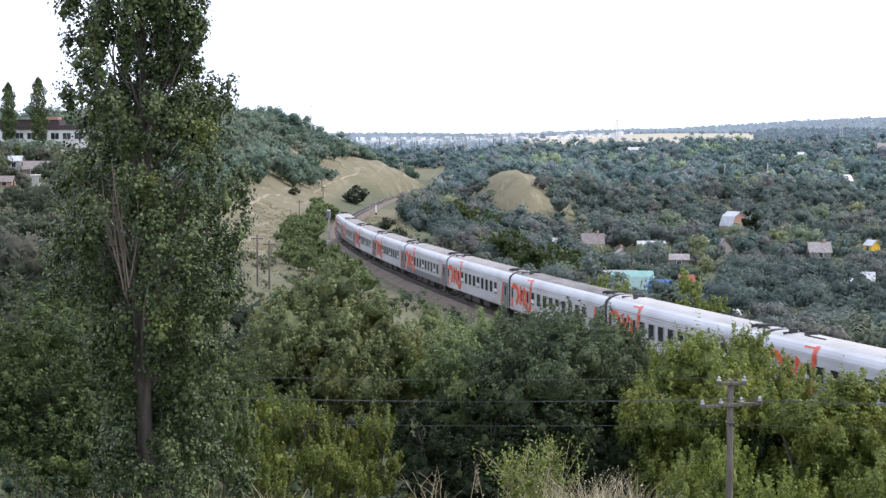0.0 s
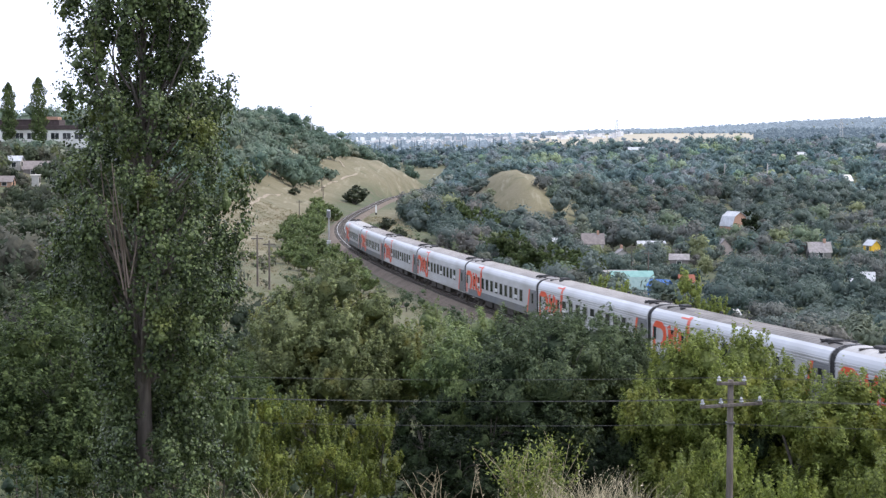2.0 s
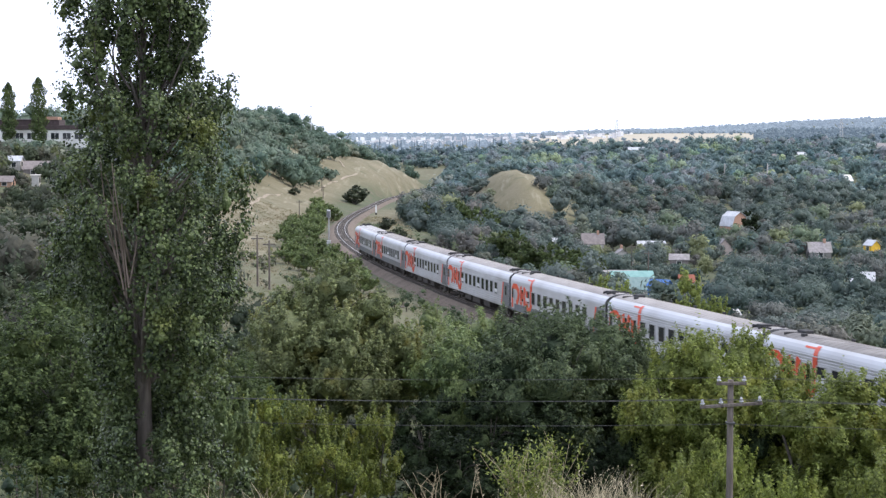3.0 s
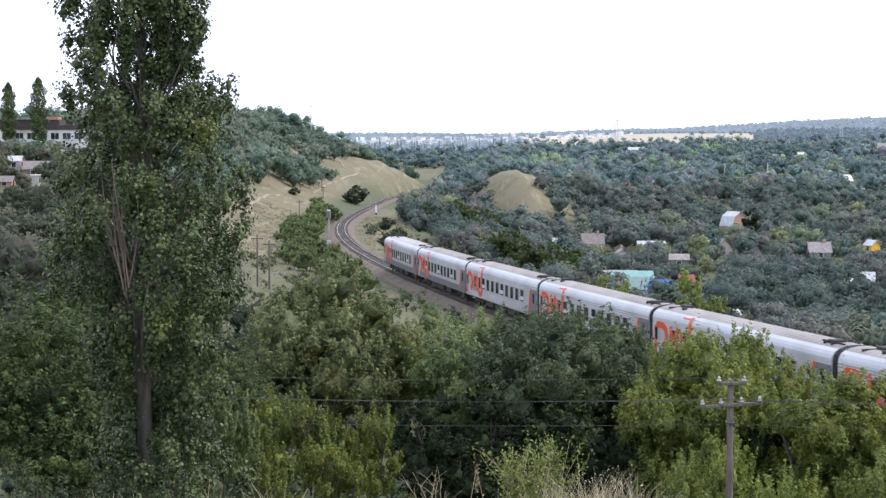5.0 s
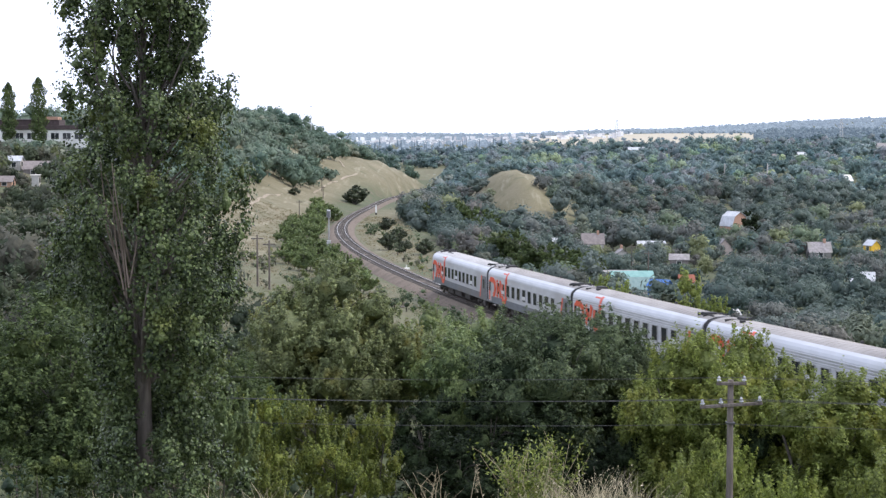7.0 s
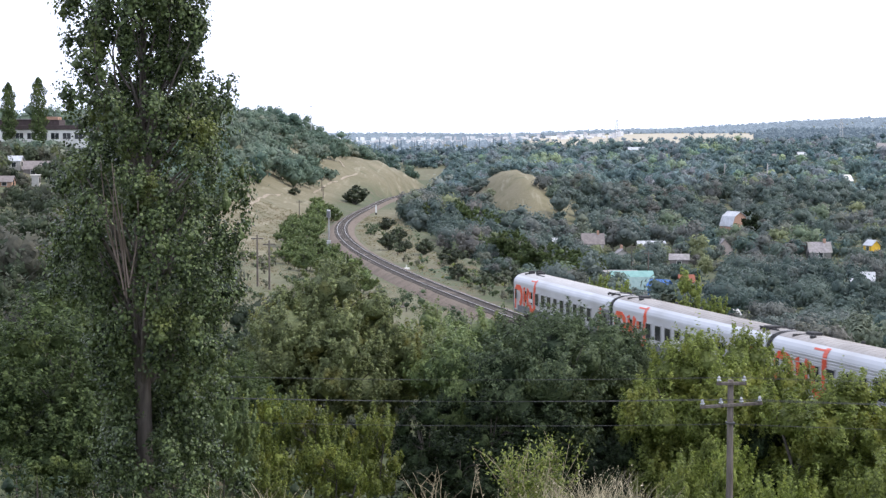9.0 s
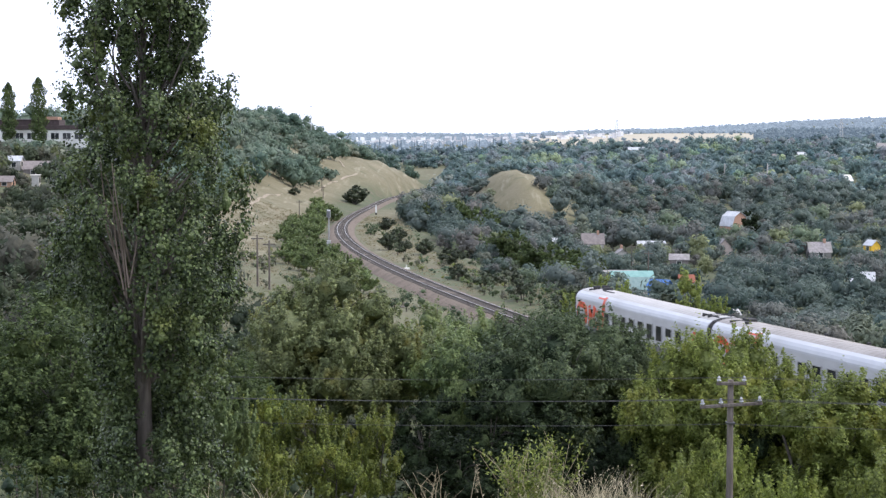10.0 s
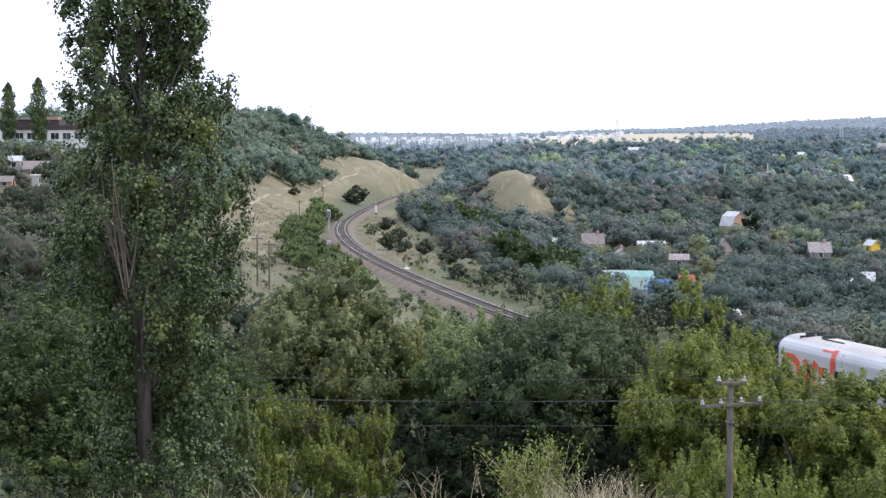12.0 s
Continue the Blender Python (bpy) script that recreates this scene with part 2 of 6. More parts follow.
M = {
    "ground": ground_material(),
    "bark": surface("bark", (0.055, 0.047, 0.04), (0.12, 0.105, 0.09), 9, 0.95, bump=0.8, stretch=(1, 1, 0.25)),
    "poplar_bark": surface("poplar_bark", (0.075, 0.062, 0.054), (0.18, 0.155, 0.135), 8, 0.95, bump=0.8, stretch=(1, 1, 0.2)),
    "dry_stem": surface("dry_stem", (0.17, 0.13, 0.105), (0.27, 0.215, 0.18), 6, 0.9, bump=0.4, stretch=(1, 1, 0.2)),
    "dead_wood": surface("dead_wood", (0.26, 0.24, 0.215), (0.40, 0.375, 0.345), 6, 0.9, bump=0.4, stretch=(1, 1, 0.2)),
    "poplar": foliage("poplar_leaves", (0.020, 0.035, 0.016), (0.112, 0.152, 0.058), (0.18, 0.21, 0.06), 0.05, 0.7, 0.22, 0.2, 20.0, 0.32),
    "acacia": foliage("dark_leaves", (0.034, 0.058, 0.022), (0.112, 0.155, 0.056), (0.18, 0.22, 0.06), 0.07, 0.4, 0.5, 0.35, sheen=0.2),
    "robinia": foliage("robinia_leaves", (0.034, 0.056, 0.030), (0.120, 0.160, 0.078), (0.17, 0.21, 0.08), 0.07, 0.4, 0.5, 0.35, sheen=0.2),
    # blackened green: shade under the trees painted in; also the dark tree's leaves
    "dark_and_shaded": foliage("dark_and_shaded_leaves", (0.010, 0.017, 0.009), (0.030, 0.046, 0.020), (0.04, 0.055, 0.022), 0.05, 0.4, 0.6, 0.2, sheen=0.1),
    "fresh": foliage("fresh_green_leaves", (0.098, 0.150, 0.060), (0.250, 0.320, 0.128), (0.31, 0.34, 0.11), 0.09, 0.5, 0.42, 0.4),
    "maple": foliage("light_leaves", (0.125, 0.165, 0.042), (0.290, 0.345, 0.090), (0.36, 0.37, 0.08), 0.09, 0.6, 0.45, 0.5),
    "sapling": foliage("yellow_green_leaves", (0.16, 0.21, 0.05), (0.31, 0.37, 0.10), (0.38, 0.39, 0.09), 0.09, 0.6, 0.45, 0.45),
    "apricot": foliage("olive_leaves", (0.128, 0.160, 0.070), (0.272, 0.315, 0.134), (0.29, 0.26, 0.06), 0.05, 0.5, 0.5, 0.35),
    "yellowing": foliage("yellowing_leaves", (0.080, 0.114, 0.026), (0.230, 0.268, 0.058), (0.29, 0.28, 0.045), 0.10, 0.7, 0.45, 0.35),
    "shrub": foliage("grey_green_leaves", (0.045, 0.063, 0.038), (0.100, 0.122, 0.070), (0.13, 0.14, 0.06), 0.06, 0.3),
    # these four greens have the haze painted in: lightened and shifted to blue
    "wood_near": wood_material("hazed_garden_leaves", [(at, (c[0] * 1.03, c[1] * 1.08, min(c[2] * 1.75, c[1] * 1.0))) for at, c in GARDEN_TONES], 2.2, 1.36),
    "wood_far": wood_material("hazed_hillside_leaves", [(at, (c[0] * 1.2, c[1] * 1.35, min(c[2] * 2.4, c[1] * 1.42))) for at, c in GARDEN_TONES], 0.9, 1.68),
    "forest": wood_material("hazed_forest_leaves", [(at, (c[0] * 1.25, c[1] * 1.25, c[2] * 1.8)) for at, c in FOREST_TONES], 1.1, 1.75),
    "plain_wood": wood_material("hazed_plain_leaves", [(at, (c[0] * 1.2, c[1] * 1.4, c[2] * 2.9)) for at, c in FOREST_TONES]),
    "slope_wood": wood_material("slope_leaves", [(at, (c[0] * 0.82, c[1] * 0.84, c[2] * 0.85)) for at, c in GARDEN_TONES], 2.2),
    # garden tones halved, so the leaves carry the shade between the trees
    "undergrowth": wood_material("shaded_undergrowth_leaves", [(at, (c[0] * 0.5, c[1] * 0.56, c[2] * 0.5)) for at, c in GARDEN_TONES], 2.2),
    "lineside": wood_material("lineside_leaves", [(at, (c[0] * 1.35, c[1] * 1.4, c[2] * 1.35)) for at, c in GARDEN_TONES], 2.2),
    # both far woods glow in a haze colour, painted as emission
    "far_wood": far_haze("distant_wood_haze_glow", (0.07, 0.09, 0.09), (0.085, 0.125, 0.185)),
    "ridge_wood": far_haze("horizon_wood_haze_glow", (0.07, 0.09, 0.09), (0.25, 0.32, 0.43)),
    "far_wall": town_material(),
    "tuft": wood_material("tussock_grass", [(0.0, (0.15, 0.155, 0.075)), (0.35, (0.20, 0.18, 0.10)), (0.7, (0.25, 0.215, 0.135)), (1.0, (0.30, 0.25, 0.165))], 3.0),
    "teal": surface("teal_sheet_roof", (0.14, 0.30, 0.28), (0.20, 0.37, 0.35), 1.5, 0.5, 0.1, 0.05, dirt=(0.25, 0.36, 0.34)),
    "pale_teal": surface("pale_teal_boards", (0.22, 0.33, 0.32), (0.30, 0.41, 0.40), 2, 0.7, 0, 0.1),
    "blue": surface("blue_sheet", (0.03, 0.13, 0.42), (0.05, 0.18, 0.52), 2, 0.45, 0.1, 0.05),
    "red_roof": surface("red_roof", (0.22, 0.065, 0.04), (0.30, 0.095, 0.055), 2, 0.7, 0, 0.1),
    "yellow": surface("yellow_boards", (0.70, 0.42, 0.03), (0.80, 0.52, 0.06), 2, 0.7, 0, 0.1),
    "brick": surface("orange_brick", (0.36, 0.215, 0.15), (0.48, 0.30, 0.22), 5, 0.9, 0, 0.2),
    "slate": surface("grey_slate_roof", (0.20, 0.185, 0.19), (0.32, 0.30, 0.305), 2, 0.85, 0, 0.2, dirt=(0.2, 0.2, 0.17)),
    "dark_roof": surface("dark_bitumen_roof", (0.050, 0.036, 0.036), (0.085, 0.062, 0.062), 2, 0.85, 0, 0.2),
    "brown_roof": surface("brown_slate_roof", (0.165, 0.145, 0.142), (0.245, 0.215, 0.21), 2, 0.85, 0, 0.2),
    "white_roof": surface("zinc_sheet_roof", (0.40, 0.42, 0.45), (0.52, 0.54, 0.57), 2, 0.5, 0.2, 0.05, dirt=(0.33, 0.33, 0.34)),
    "plaster": surface("whitewashed_wall", (0.42, 0.405, 0.38), (0.56, 0.54, 0.51), 2, 0.9, 0, 0.1, dirt=(0.32, 0.30, 0.27)),
    "pink_wall": surface("pale_pink_wall", (0.48, 0.40, 0.36), (0.58, 0.49, 0.44), 2, 0.9, 0, 0.1),
    "house_glass": surface("house_glass", (0.02, 0.025, 0.03), (0.04, 0.045, 0.05), 1, 0.1, 0, 0),
    "dry_stalk": surface("dry_stalk", (0.28, 0.225, 0.14), (0.42, 0.36, 0.25), 4, 0.9, 0, 0),
    "dry_grass": surface("dry_grass", (0.38, 0.325, 0.20), (0.58, 0.51, 0.35), 3, 0.9, bump=0),
    "green_grass": surface("green_grass", (0.06, 0.085, 0.03), (0.13, 0.15, 0.06), 3, 0.9, bump=0),
    "ballast": surface("ballast", (0.110, 0.084, 0.066), (0.180, 0.142, 0.112), 5, 0.95, bump=1.0, dirt=(0.085, 0.066, 0.05), dirt_scale=0.5),
    # strips along the rails: rust stain plus the rails' shadow in the colour
    "shadow_stain_ballast": surface("rust_and_shadow_ballast", (0.035, 0.028, 0.024), (0.075, 0.058, 0.048), 5, 0.95, bump=1.0),
    "rail": surface("rail_steel", (0.05, 0.038, 0.03), (0.09, 0.068, 0.052), 6, 0.6, 0.3, 0.1),
    "rail_head": surface("rail_head", (0.40, 0.385, 0.37), (0.52, 0.50, 0.48), 6, 0.35, 0.8, 0),
    "sleeper": surface("sleeper_concrete", (0.075, 0.064, 0.056), (0.125, 0.11, 0.098), 7, 0.9, bump=0.2),
    "silver": surface("silver_paint", (0.45, 0.455, 0.475), (0.53, 0.535, 0.555), 2.0, 0.42, 0.1, 0.02, dirt=(0.34, 0.335, 0.335), dirt_scale=0.5, stretch=(0.4, 1, 1)),
    # silver copy, paler and bluer: skylight painted onto the curved roof edge
    "skylit_silver": surface("skylit_silver_paint", (0.47, 0.485, 0.52), (0.53, 0.545, 0.58), 2.0, 0.38, 0.1, 0.02, dirt=(0.38, 0.385, 0.40), dirt_scale=0.5, stretch=(0.4, 1, 1)),
    "skirt": surface("dark_grey_paint", (0.12, 0.13, 0.15), (0.16, 0.17, 0.19), 2.0, 0.5, 0.0, 0.02, dirt=(0.15, 0.14, 0.13), stretch=(0.4, 1, 1)),
    "roof": surface("roof_grey", (0.24, 0.225, 0.215), (0.32, 0.30, 0.29), 1.5, 0.55, 0.1, 0.05, dirt=(0.17, 0.155, 0.15), dirt_scale=0.25, stretch=(0.3, 1, 1)),
    "roof_dark": surface("roof_sooty", (0.13, 0.122, 0.118), (0.24, 0.225, 0.215), 1.2, 0.6, 0.1, 0.05, dirt=(0.08, 0.075, 0.072), dirt_scale=0.25, stretch=(0.3, 1, 1)),
    "roof_light": surface("roof_pale", (0.36, 0.35, 0.35), (0.43, 0.42, 0.42), 1.5, 0.5, 0.1, 0.05, dirt=(0.29, 0.28, 0.275), dirt_scale=0.25, stretch=(0.3, 1, 1)),
    "red": surface("orange_red_paint", (0.60, 0.075, 0.030), (0.70, 0.10, 0.045), 2.0, 0.4, 0, 0, dirt=(0.5, 0.07, 0.04)),
    "black": surface("black_rubber", (0.018, 0.018, 0.02), (0.04, 0.04, 0.043), 5, 0.8, 0, 0.1),
    "under": surface("underframe_black", (0.03, 0.028, 0.026), (0.07, 0.06, 0.055), 4, 0.85, 0, 0.1),
    "glass": surface("coach_glass", (0.015, 0.018, 0.022), (0.03, 0.034, 0.04), 0.6, 0.08, 0, 0),
    "curtain": surface("white_curtain", (0.5, 0.5, 0.5), (0.66, 0.66, 0.65), 3, 0.9, 0, 0),
    "frame": surface("window_frame_metal", (0.4, 0.4, 0.41), (0.5, 0.5, 0.51), 4, 0.4, 0.4, 0),
    "steel": surface("wheel_steel", (0.09, 0.08, 0.07), (0.16, 0.14, 0.12), 6, 0.5, 0.5, 0),
    "pole": surface("weathered_wood", (0.085, 0.070, 0.06), (0.18, 0.155, 0.135), 7, 0.9, 0, 0.5, stretch=(1, 1, 0.15)),
    "porcelain": surface("porcelain", (0.32, 0.33, 0.34), (0.46, 0.46, 0.46), 5, 0.15, 0, 0),
    "wire": surface("wire_metal", (0.06, 0.06, 0.06), (0.11, 0.11, 0.11), 5, 0.5, 0.5, 0),
    "grey_metal": surface("galvanised", (0.42, 0.43, 0.44), (0.55, 0.56, 0.57), 3, 0.45, 0.5, 0.05),
    "white_paint": surface("white_paint", (0.72, 0.72, 0.70), (0.82, 0.82, 0.80), 3, 0.6, 0, 0.05, dirt=(0.55, 0.53, 0.5)),
    "path": surface("trodden_earth", (0.24, 0.20, 0.15), (0.34, 0.29, 0.225), 1.2, 0.95, 0, 0.3),
}
M["glass"].node_tree.nodes["Principled BSDF"].inputs["Specular IOR Level"].default_value = 0.18
# ---- terrain arithmetic ----
def ss(a, b, v):
    """Smooth step from 0 at a to 1 at b."""
    u = np.clip((np.asarray(v, float) - a) / (b - a), 0, 1)
    return u * u * (3 - 2 * u)


# the railway: its curvature from far (-500 m) to near (180 m), then straight on; it climbs one per cent
KNOT_S = np.arange(-500, 181, 40.0)
KNOT_K = 1e-5 * np.array([-53, -15, 23, 57, 60, 14, -6, 41, 98, 128, 103, 113, 69, 93, 107, 46, 58, 77])
TRACK_S = np.arange(-560, 421, 2.0)
GRADE = 0.01006


def lay_track():
    k = np.interp(TRACK_S, KNOT_S, KNOT_K) * ((TRACK_S > -500) & (TRACK_S < 200))
    turn = np.concatenate([[0], np.cumsum(k[1:] + k[:-1])])
    zero = int(np.argmin(abs(TRACK_S)))
    turn += -1.36796 - turn[zero]
    dx, dy = np.cos(turn), np.sin(turn)
    x = np.concatenate([[0], np.cumsum(dx[1:] + dx[:-1])])
    y = np.concatenate([[0], np.cumsum(dy[1:] + dy[:-1])])
    return x - x[zero] - 1.391, y - y[zero] + 179.80, turn


TRACK_X, TRACK_Y, TRACK_A = lay_track()


def on_track(s, off=0.0, up=0.0):
    """A place along the railway: metres along it, off to its west side, up from the rail head."""
    x, y, a = (np.interp(s, TRACK_S, v) for v in (TRACK_X, TRACK_Y, TRACK_A))
    return x + off * np.sin(a), y - off * np.cos(a), GRADE * np.asarray(s, float) + up


def west_of_track(x, y):
    return np.interp(y, TRACK_Y[::-1], TRACK_X[::-1]) - x


def spur_west(x, y):
    """The bare flank beside the cutting, west of the line."""
    dw = west_of_track(x, y)
    return (1 - np.exp(-np.maximum(dw, 0) / 8.0)) * ss(510, 650, y) * (1 - ss(690, 800, y)) * (1 - ss(14, 40, dw))


def spur_east(x, y):
    across = x - 19.6 - (452 - y) * 0.11
    return np.exp(-np.abs(across / np.where(across > 0, 11.0, 7.5)) ** 1.5 - ((y - 452) / 42) ** 2)


def height(x, y):
    """The ground's height: the knoll underfoot, the valley, the wooded hill in the west, the slopes in the east, the far plateau."""
    x, y = np.asarray(x, float), np.asarray(y, float)
    dw = west_of_track(x, y)
    rail = GRADE * np.interp(y, TRACK_Y[::-1], TRACK_S[::-1])
    bed = rail - 0.8
    west = bed + 21 * ss(6, 75, dw) * (0.3 + 0.7 * ss(200, 430, y))
    west = west + 11 * np.exp(-((x + 70) / 38) ** 2 - ((y - 590) / 110) ** 2) + spur_west(x, y) * (10.8 + 0.5 * np.sin(x * 0.5 + y * 0.08) + 0.3 * np.sin(y * 0.17 - x * 0.31 + 2)) + 4.0 * np.exp(-((x + 54) / 12) ** 2 - ((y - 640) / 60) ** 2)
    lift = 18 * (0.8 + 0.2 * ss(50, 250, x)) * (0.62 + 0.38 * ss(-0.01, 0.06, x / np.maximum(y, 1)))
    floor = -7.5 * ss(40, 260, y) + lift * ss(380, 950, y) + 8 * np.exp(-((x - 40) / 21) ** 2 - ((y - 495) / 48) ** 2)
    floor = floor + 1.6 * np.sin(x * 0.045 + y * 0.012) * np.sin(y * 0.021 - x * 0.016 + 1) * ss(300, 420, y)
    east = bed + (floor - bed) * ss(6, 42, -dw) + np.tanh(1.5 * spur_east(x, y)) * (14.3 + 0.5 * np.sin(x * 0.8 + y * 0.21) + 0.4 * np.sin(y * 0.33 - x * 0.37 + 1))
    h = np.where(dw > 0, west, east)
    near_side = ss(-0.01, 0.06, x / np.maximum(y, 1))
    plain = -7.5 + lift - (4 + 7 * near_side) * ss(1000, 1300, y) * (1 - ss(2000, 2500, y)) + (9 + 11 * ss(100, 500, x)) * ss(2200, 3400, y)
    plain = plain + (17 - 12 * near_side + 36 * ss(450, 1300, x)) * ss(3450, 4500, y)
    h = h + (plain - h) * ss(750, 1050, y)
    h = h + 0.5 * np.sin(x * 0.11 + 1.3) * np.sin(y * 0.083 + 0.4) * ss(60, 160, np.hypot(x, y)) + 0.25 * np.sin(x * 0.31) * np.sin(y * 0.27 + 2)
    r = np.hypot(x, y)
    h = h + (14.9 - h) * (1 - ss(0, 52, r))
    h = h + 0.07 * np.sin(x * 1.7 + y * 0.4) * np.sin(y * 1.3 - x * 0.6)
    cut = 1 - ss(3.2, 10 - 3.6 * ss(480, 600, y), abs(dw))
    cut = cut * (1 - ss(690, 740, y))
    return h + (bed - h) * cut


# ---- building blocks ----
def mesh_of(name, verts, faces, mats, slots=None, smooth=False):
    """One mesh from arrays: verts (n, 3), faces (m, k), or a tuple of such arrays with other k."""
    me = bpy.data.meshes.new(name)
    verts = np.asarray(verts, np.float32)
    groups = [np.asarray(g, np.int32) for g in (faces if isinstance(faces, tuple) else (faces,))]
    n = sum(len(g) for g in groups)
    sizes = np.concatenate([np.full(len(g), g.shape[1], np.int32) for g in groups])
    corner = np.concatenate([g.ravel() for g in groups])
    me.vertices.add(len(verts))
    me.vertices.foreach_set("co", verts.ravel())
    me.loops.add(len(corner))
    me.loops.foreach_set("vertex_index", corner)
    me.polygons.add(n)
    me.polygons.foreach_set("loop_start", np.concatenate([[0], np.cumsum(sizes)[:-1]]).astype(np.int32))
    for mt in mats:
        me.materials.append(mt)
    if slots is not None:
        me.polygons.foreach_set("material_index", np.asarray(slots, np.int32))
    me.polygons.foreach_set("use_smooth", np.full(n, smooth) if isinstance(smooth, bool) else np.asarray(smooth, bool))
    me.update(calc_edges=True)
    me.validate()
    return me


def part(name, data, material, parent, label=""):
    """Links a bmesh or a mesh as one mesh object under a thing or under a part."""
    if isinstance(data, bmesh.types.BMesh):
        me = bpy.data.meshes.new(name)
        bmesh.ops.recalc_face_normals(data, faces=data.faces[:])
        data.to_mesh(me)
        data.free()
        me.materials.append(material)
    else:
        me = data
    ob = new(name, me)
    if parent:
        ob.parent = parent
    return tagged(ob, label)


def thing(name, m, label, category, group=""):
    ob = new(name)
    ob.empty_display_size = 0.3
    ob.matrix_basis = m
    return tagged(ob, label, category, group)


def box(bm, x0, x1, y0, y1, z0, z1, bevel=0.0, m=None):
    got = bmesh.ops.create_cube(bm, size=1, matrix=Matrix.Translation(((x0 + x1) / 2, (y0 + y1) / 2, (z0 + z1) / 2)) @ Matrix.Diagonal((abs(x1 - x0), abs(y1 - y0), abs(z1 - z0), 1)))
    vs = got["verts"]
    if bevel:
        es = list({e for v in vs for e in v.link_edges})
        vs = list({v for f in bmesh.ops.bevel(bm, geom=es, offset=bevel, segments=1, affect="EDGES")["faces"] for v in f.verts} | {v for v in vs if v.is_valid})
    if m is not None:
        bmesh.ops.transform(bm, matrix=m, verts=[v for v in vs if v.is_valid])
    return bm


def cyl(bm, a, b, r1, r2=None, seg=10):
    a, b = Vector(a), Vector(b)
    turn = (b - a).to_track_quat("Z", "Y").to_matrix().to_4x4()
    bmesh.ops.create_cone(bm, cap_ends=True, segments=seg, radius1=r1, radius2=r1 if r2 is None else r2, depth=(b - a).length, matrix=Matrix.Translation((a + b) / 2) @ turn)
    return bm


def tubes(paths, seg=6):
    """Tapered tubes along paths: each a list of (x, y, z, radius). Returns verts, faces."""
    V, F, base = [], [], 0
    ring = np.arange(seg) * 2 * np.pi / seg
    for p in paths:
        p = np.asarray(p, float)
        c, r = p[:, :3], p[:, 3]
        d = np.gradient(c, axis=0)
        d /= np.linalg.norm(d, axis=1, keepdims=True) + 1e-9
        ref = np.where(abs(d[:, 2:3]) > 0.9, [[1.0, 0, 0]], [[0, 0, 1.0]])
        u = np.cross(d, ref)
        u /= np.linalg.norm(u, axis=1, keepdims=True) + 1e-9
        w = np.cross(d, u)
        V.append((c[:, None] + r[:, None, None] * (np.cos(ring)[None, :, None] * u[:, None] + np.sin(ring)[None, :, None] * w[:, None])).reshape(-1, 3))
        n = len(p)
        i, j = np.meshgrid(np.arange(n - 1), np.arange(seg), indexing="ij")
        k = (j + 1) % seg
        F.append(base + np.stack([i * seg + j, i * seg + k, (i + 1) * seg + k, (i + 1) * seg + j], -1).reshape(-1, 4))
        base += n * seg
    return np.concatenate(V), np.concatenate(F)


def leaf_quads(c, n, size, rng, narrow=0.6, along=None):
    """A pointed leaf at each place c, facing n, and pointing along, if that is given."""
    n = n / (np.linalg.norm(n, axis=1, keepdims=True) + 1e-9)
    t = np.cross(n, rng.normal(size=n.shape)) if along is None else along - n * (along * n).sum(1, keepdims=True)
    t /= np.linalg.norm(t, axis=1, keepdims=True) + 1e-9
    b = np.cross(n, t)
    s = np.asarray(size).reshape(-1, 1)
    v = np.stack([c - t * s, c + b * s * narrow, c + t * s, c - b * s * narrow], 1).reshape(-1, 3)
    return v, np.arange(len(v)).reshape(-1, 4)


def ico(fine=False):
    """A unit icosahedron, or the same split once."""
    bm = bmesh.new()
    bmesh.ops.create_icosphere(bm, subdivisions=2 if fine else 1, radius=1)
    v = np.array([q.co[:] for q in bm.verts])
    f = np.array([[q.index for q in face.verts] for face in bm.faces])
    bm.free()
    return v, f


OCTA = (np.array([(1, 0, 0), (-1, 0, 0), (0, 1, 0), (0, -1, 0), (0, 0, 1), (0, 0, -1)], float) * 1.15, np.array([(0, 2, 4), (2, 1, 4), (1, 3, 4), (3, 0, 4), (2, 0, 5), (1, 2, 5), (3, 1, 5), (0, 3, 5)]))


def puffs(c, r, rng, fine=False, rough=0.16):
    """Lumpy leafy masses: centres c (n, 3), radii r (n, 3). Returns verts and triangles."""
    v, f = ico(fine) if fine is not None else OCTA
    n = len(c)
    w = v[None] * (1 + rng.normal(size=(n, len(v), 1)) * rough) * r[:, None] + c[:, None]
    return w.reshape(-1, 3), (f[None] + (np.arange(n) * len(v))[:, None, None]).reshape(-1, 3)


def strip(rows, width_pairs):
    """Faces between successive rows of points: rows (n, k, 3)."""
    n, k, _ = rows.shape
    i, j = np.meshgrid(np.arange(n - 1), np.arange(k - 1), indexing="ij")
    return rows.reshape(-1, 3), np.stack([i * k + j, i * k + j + 1, (i + 1) * k + j + 1, (i + 1) * k + j], -1).reshape(-1, 4)


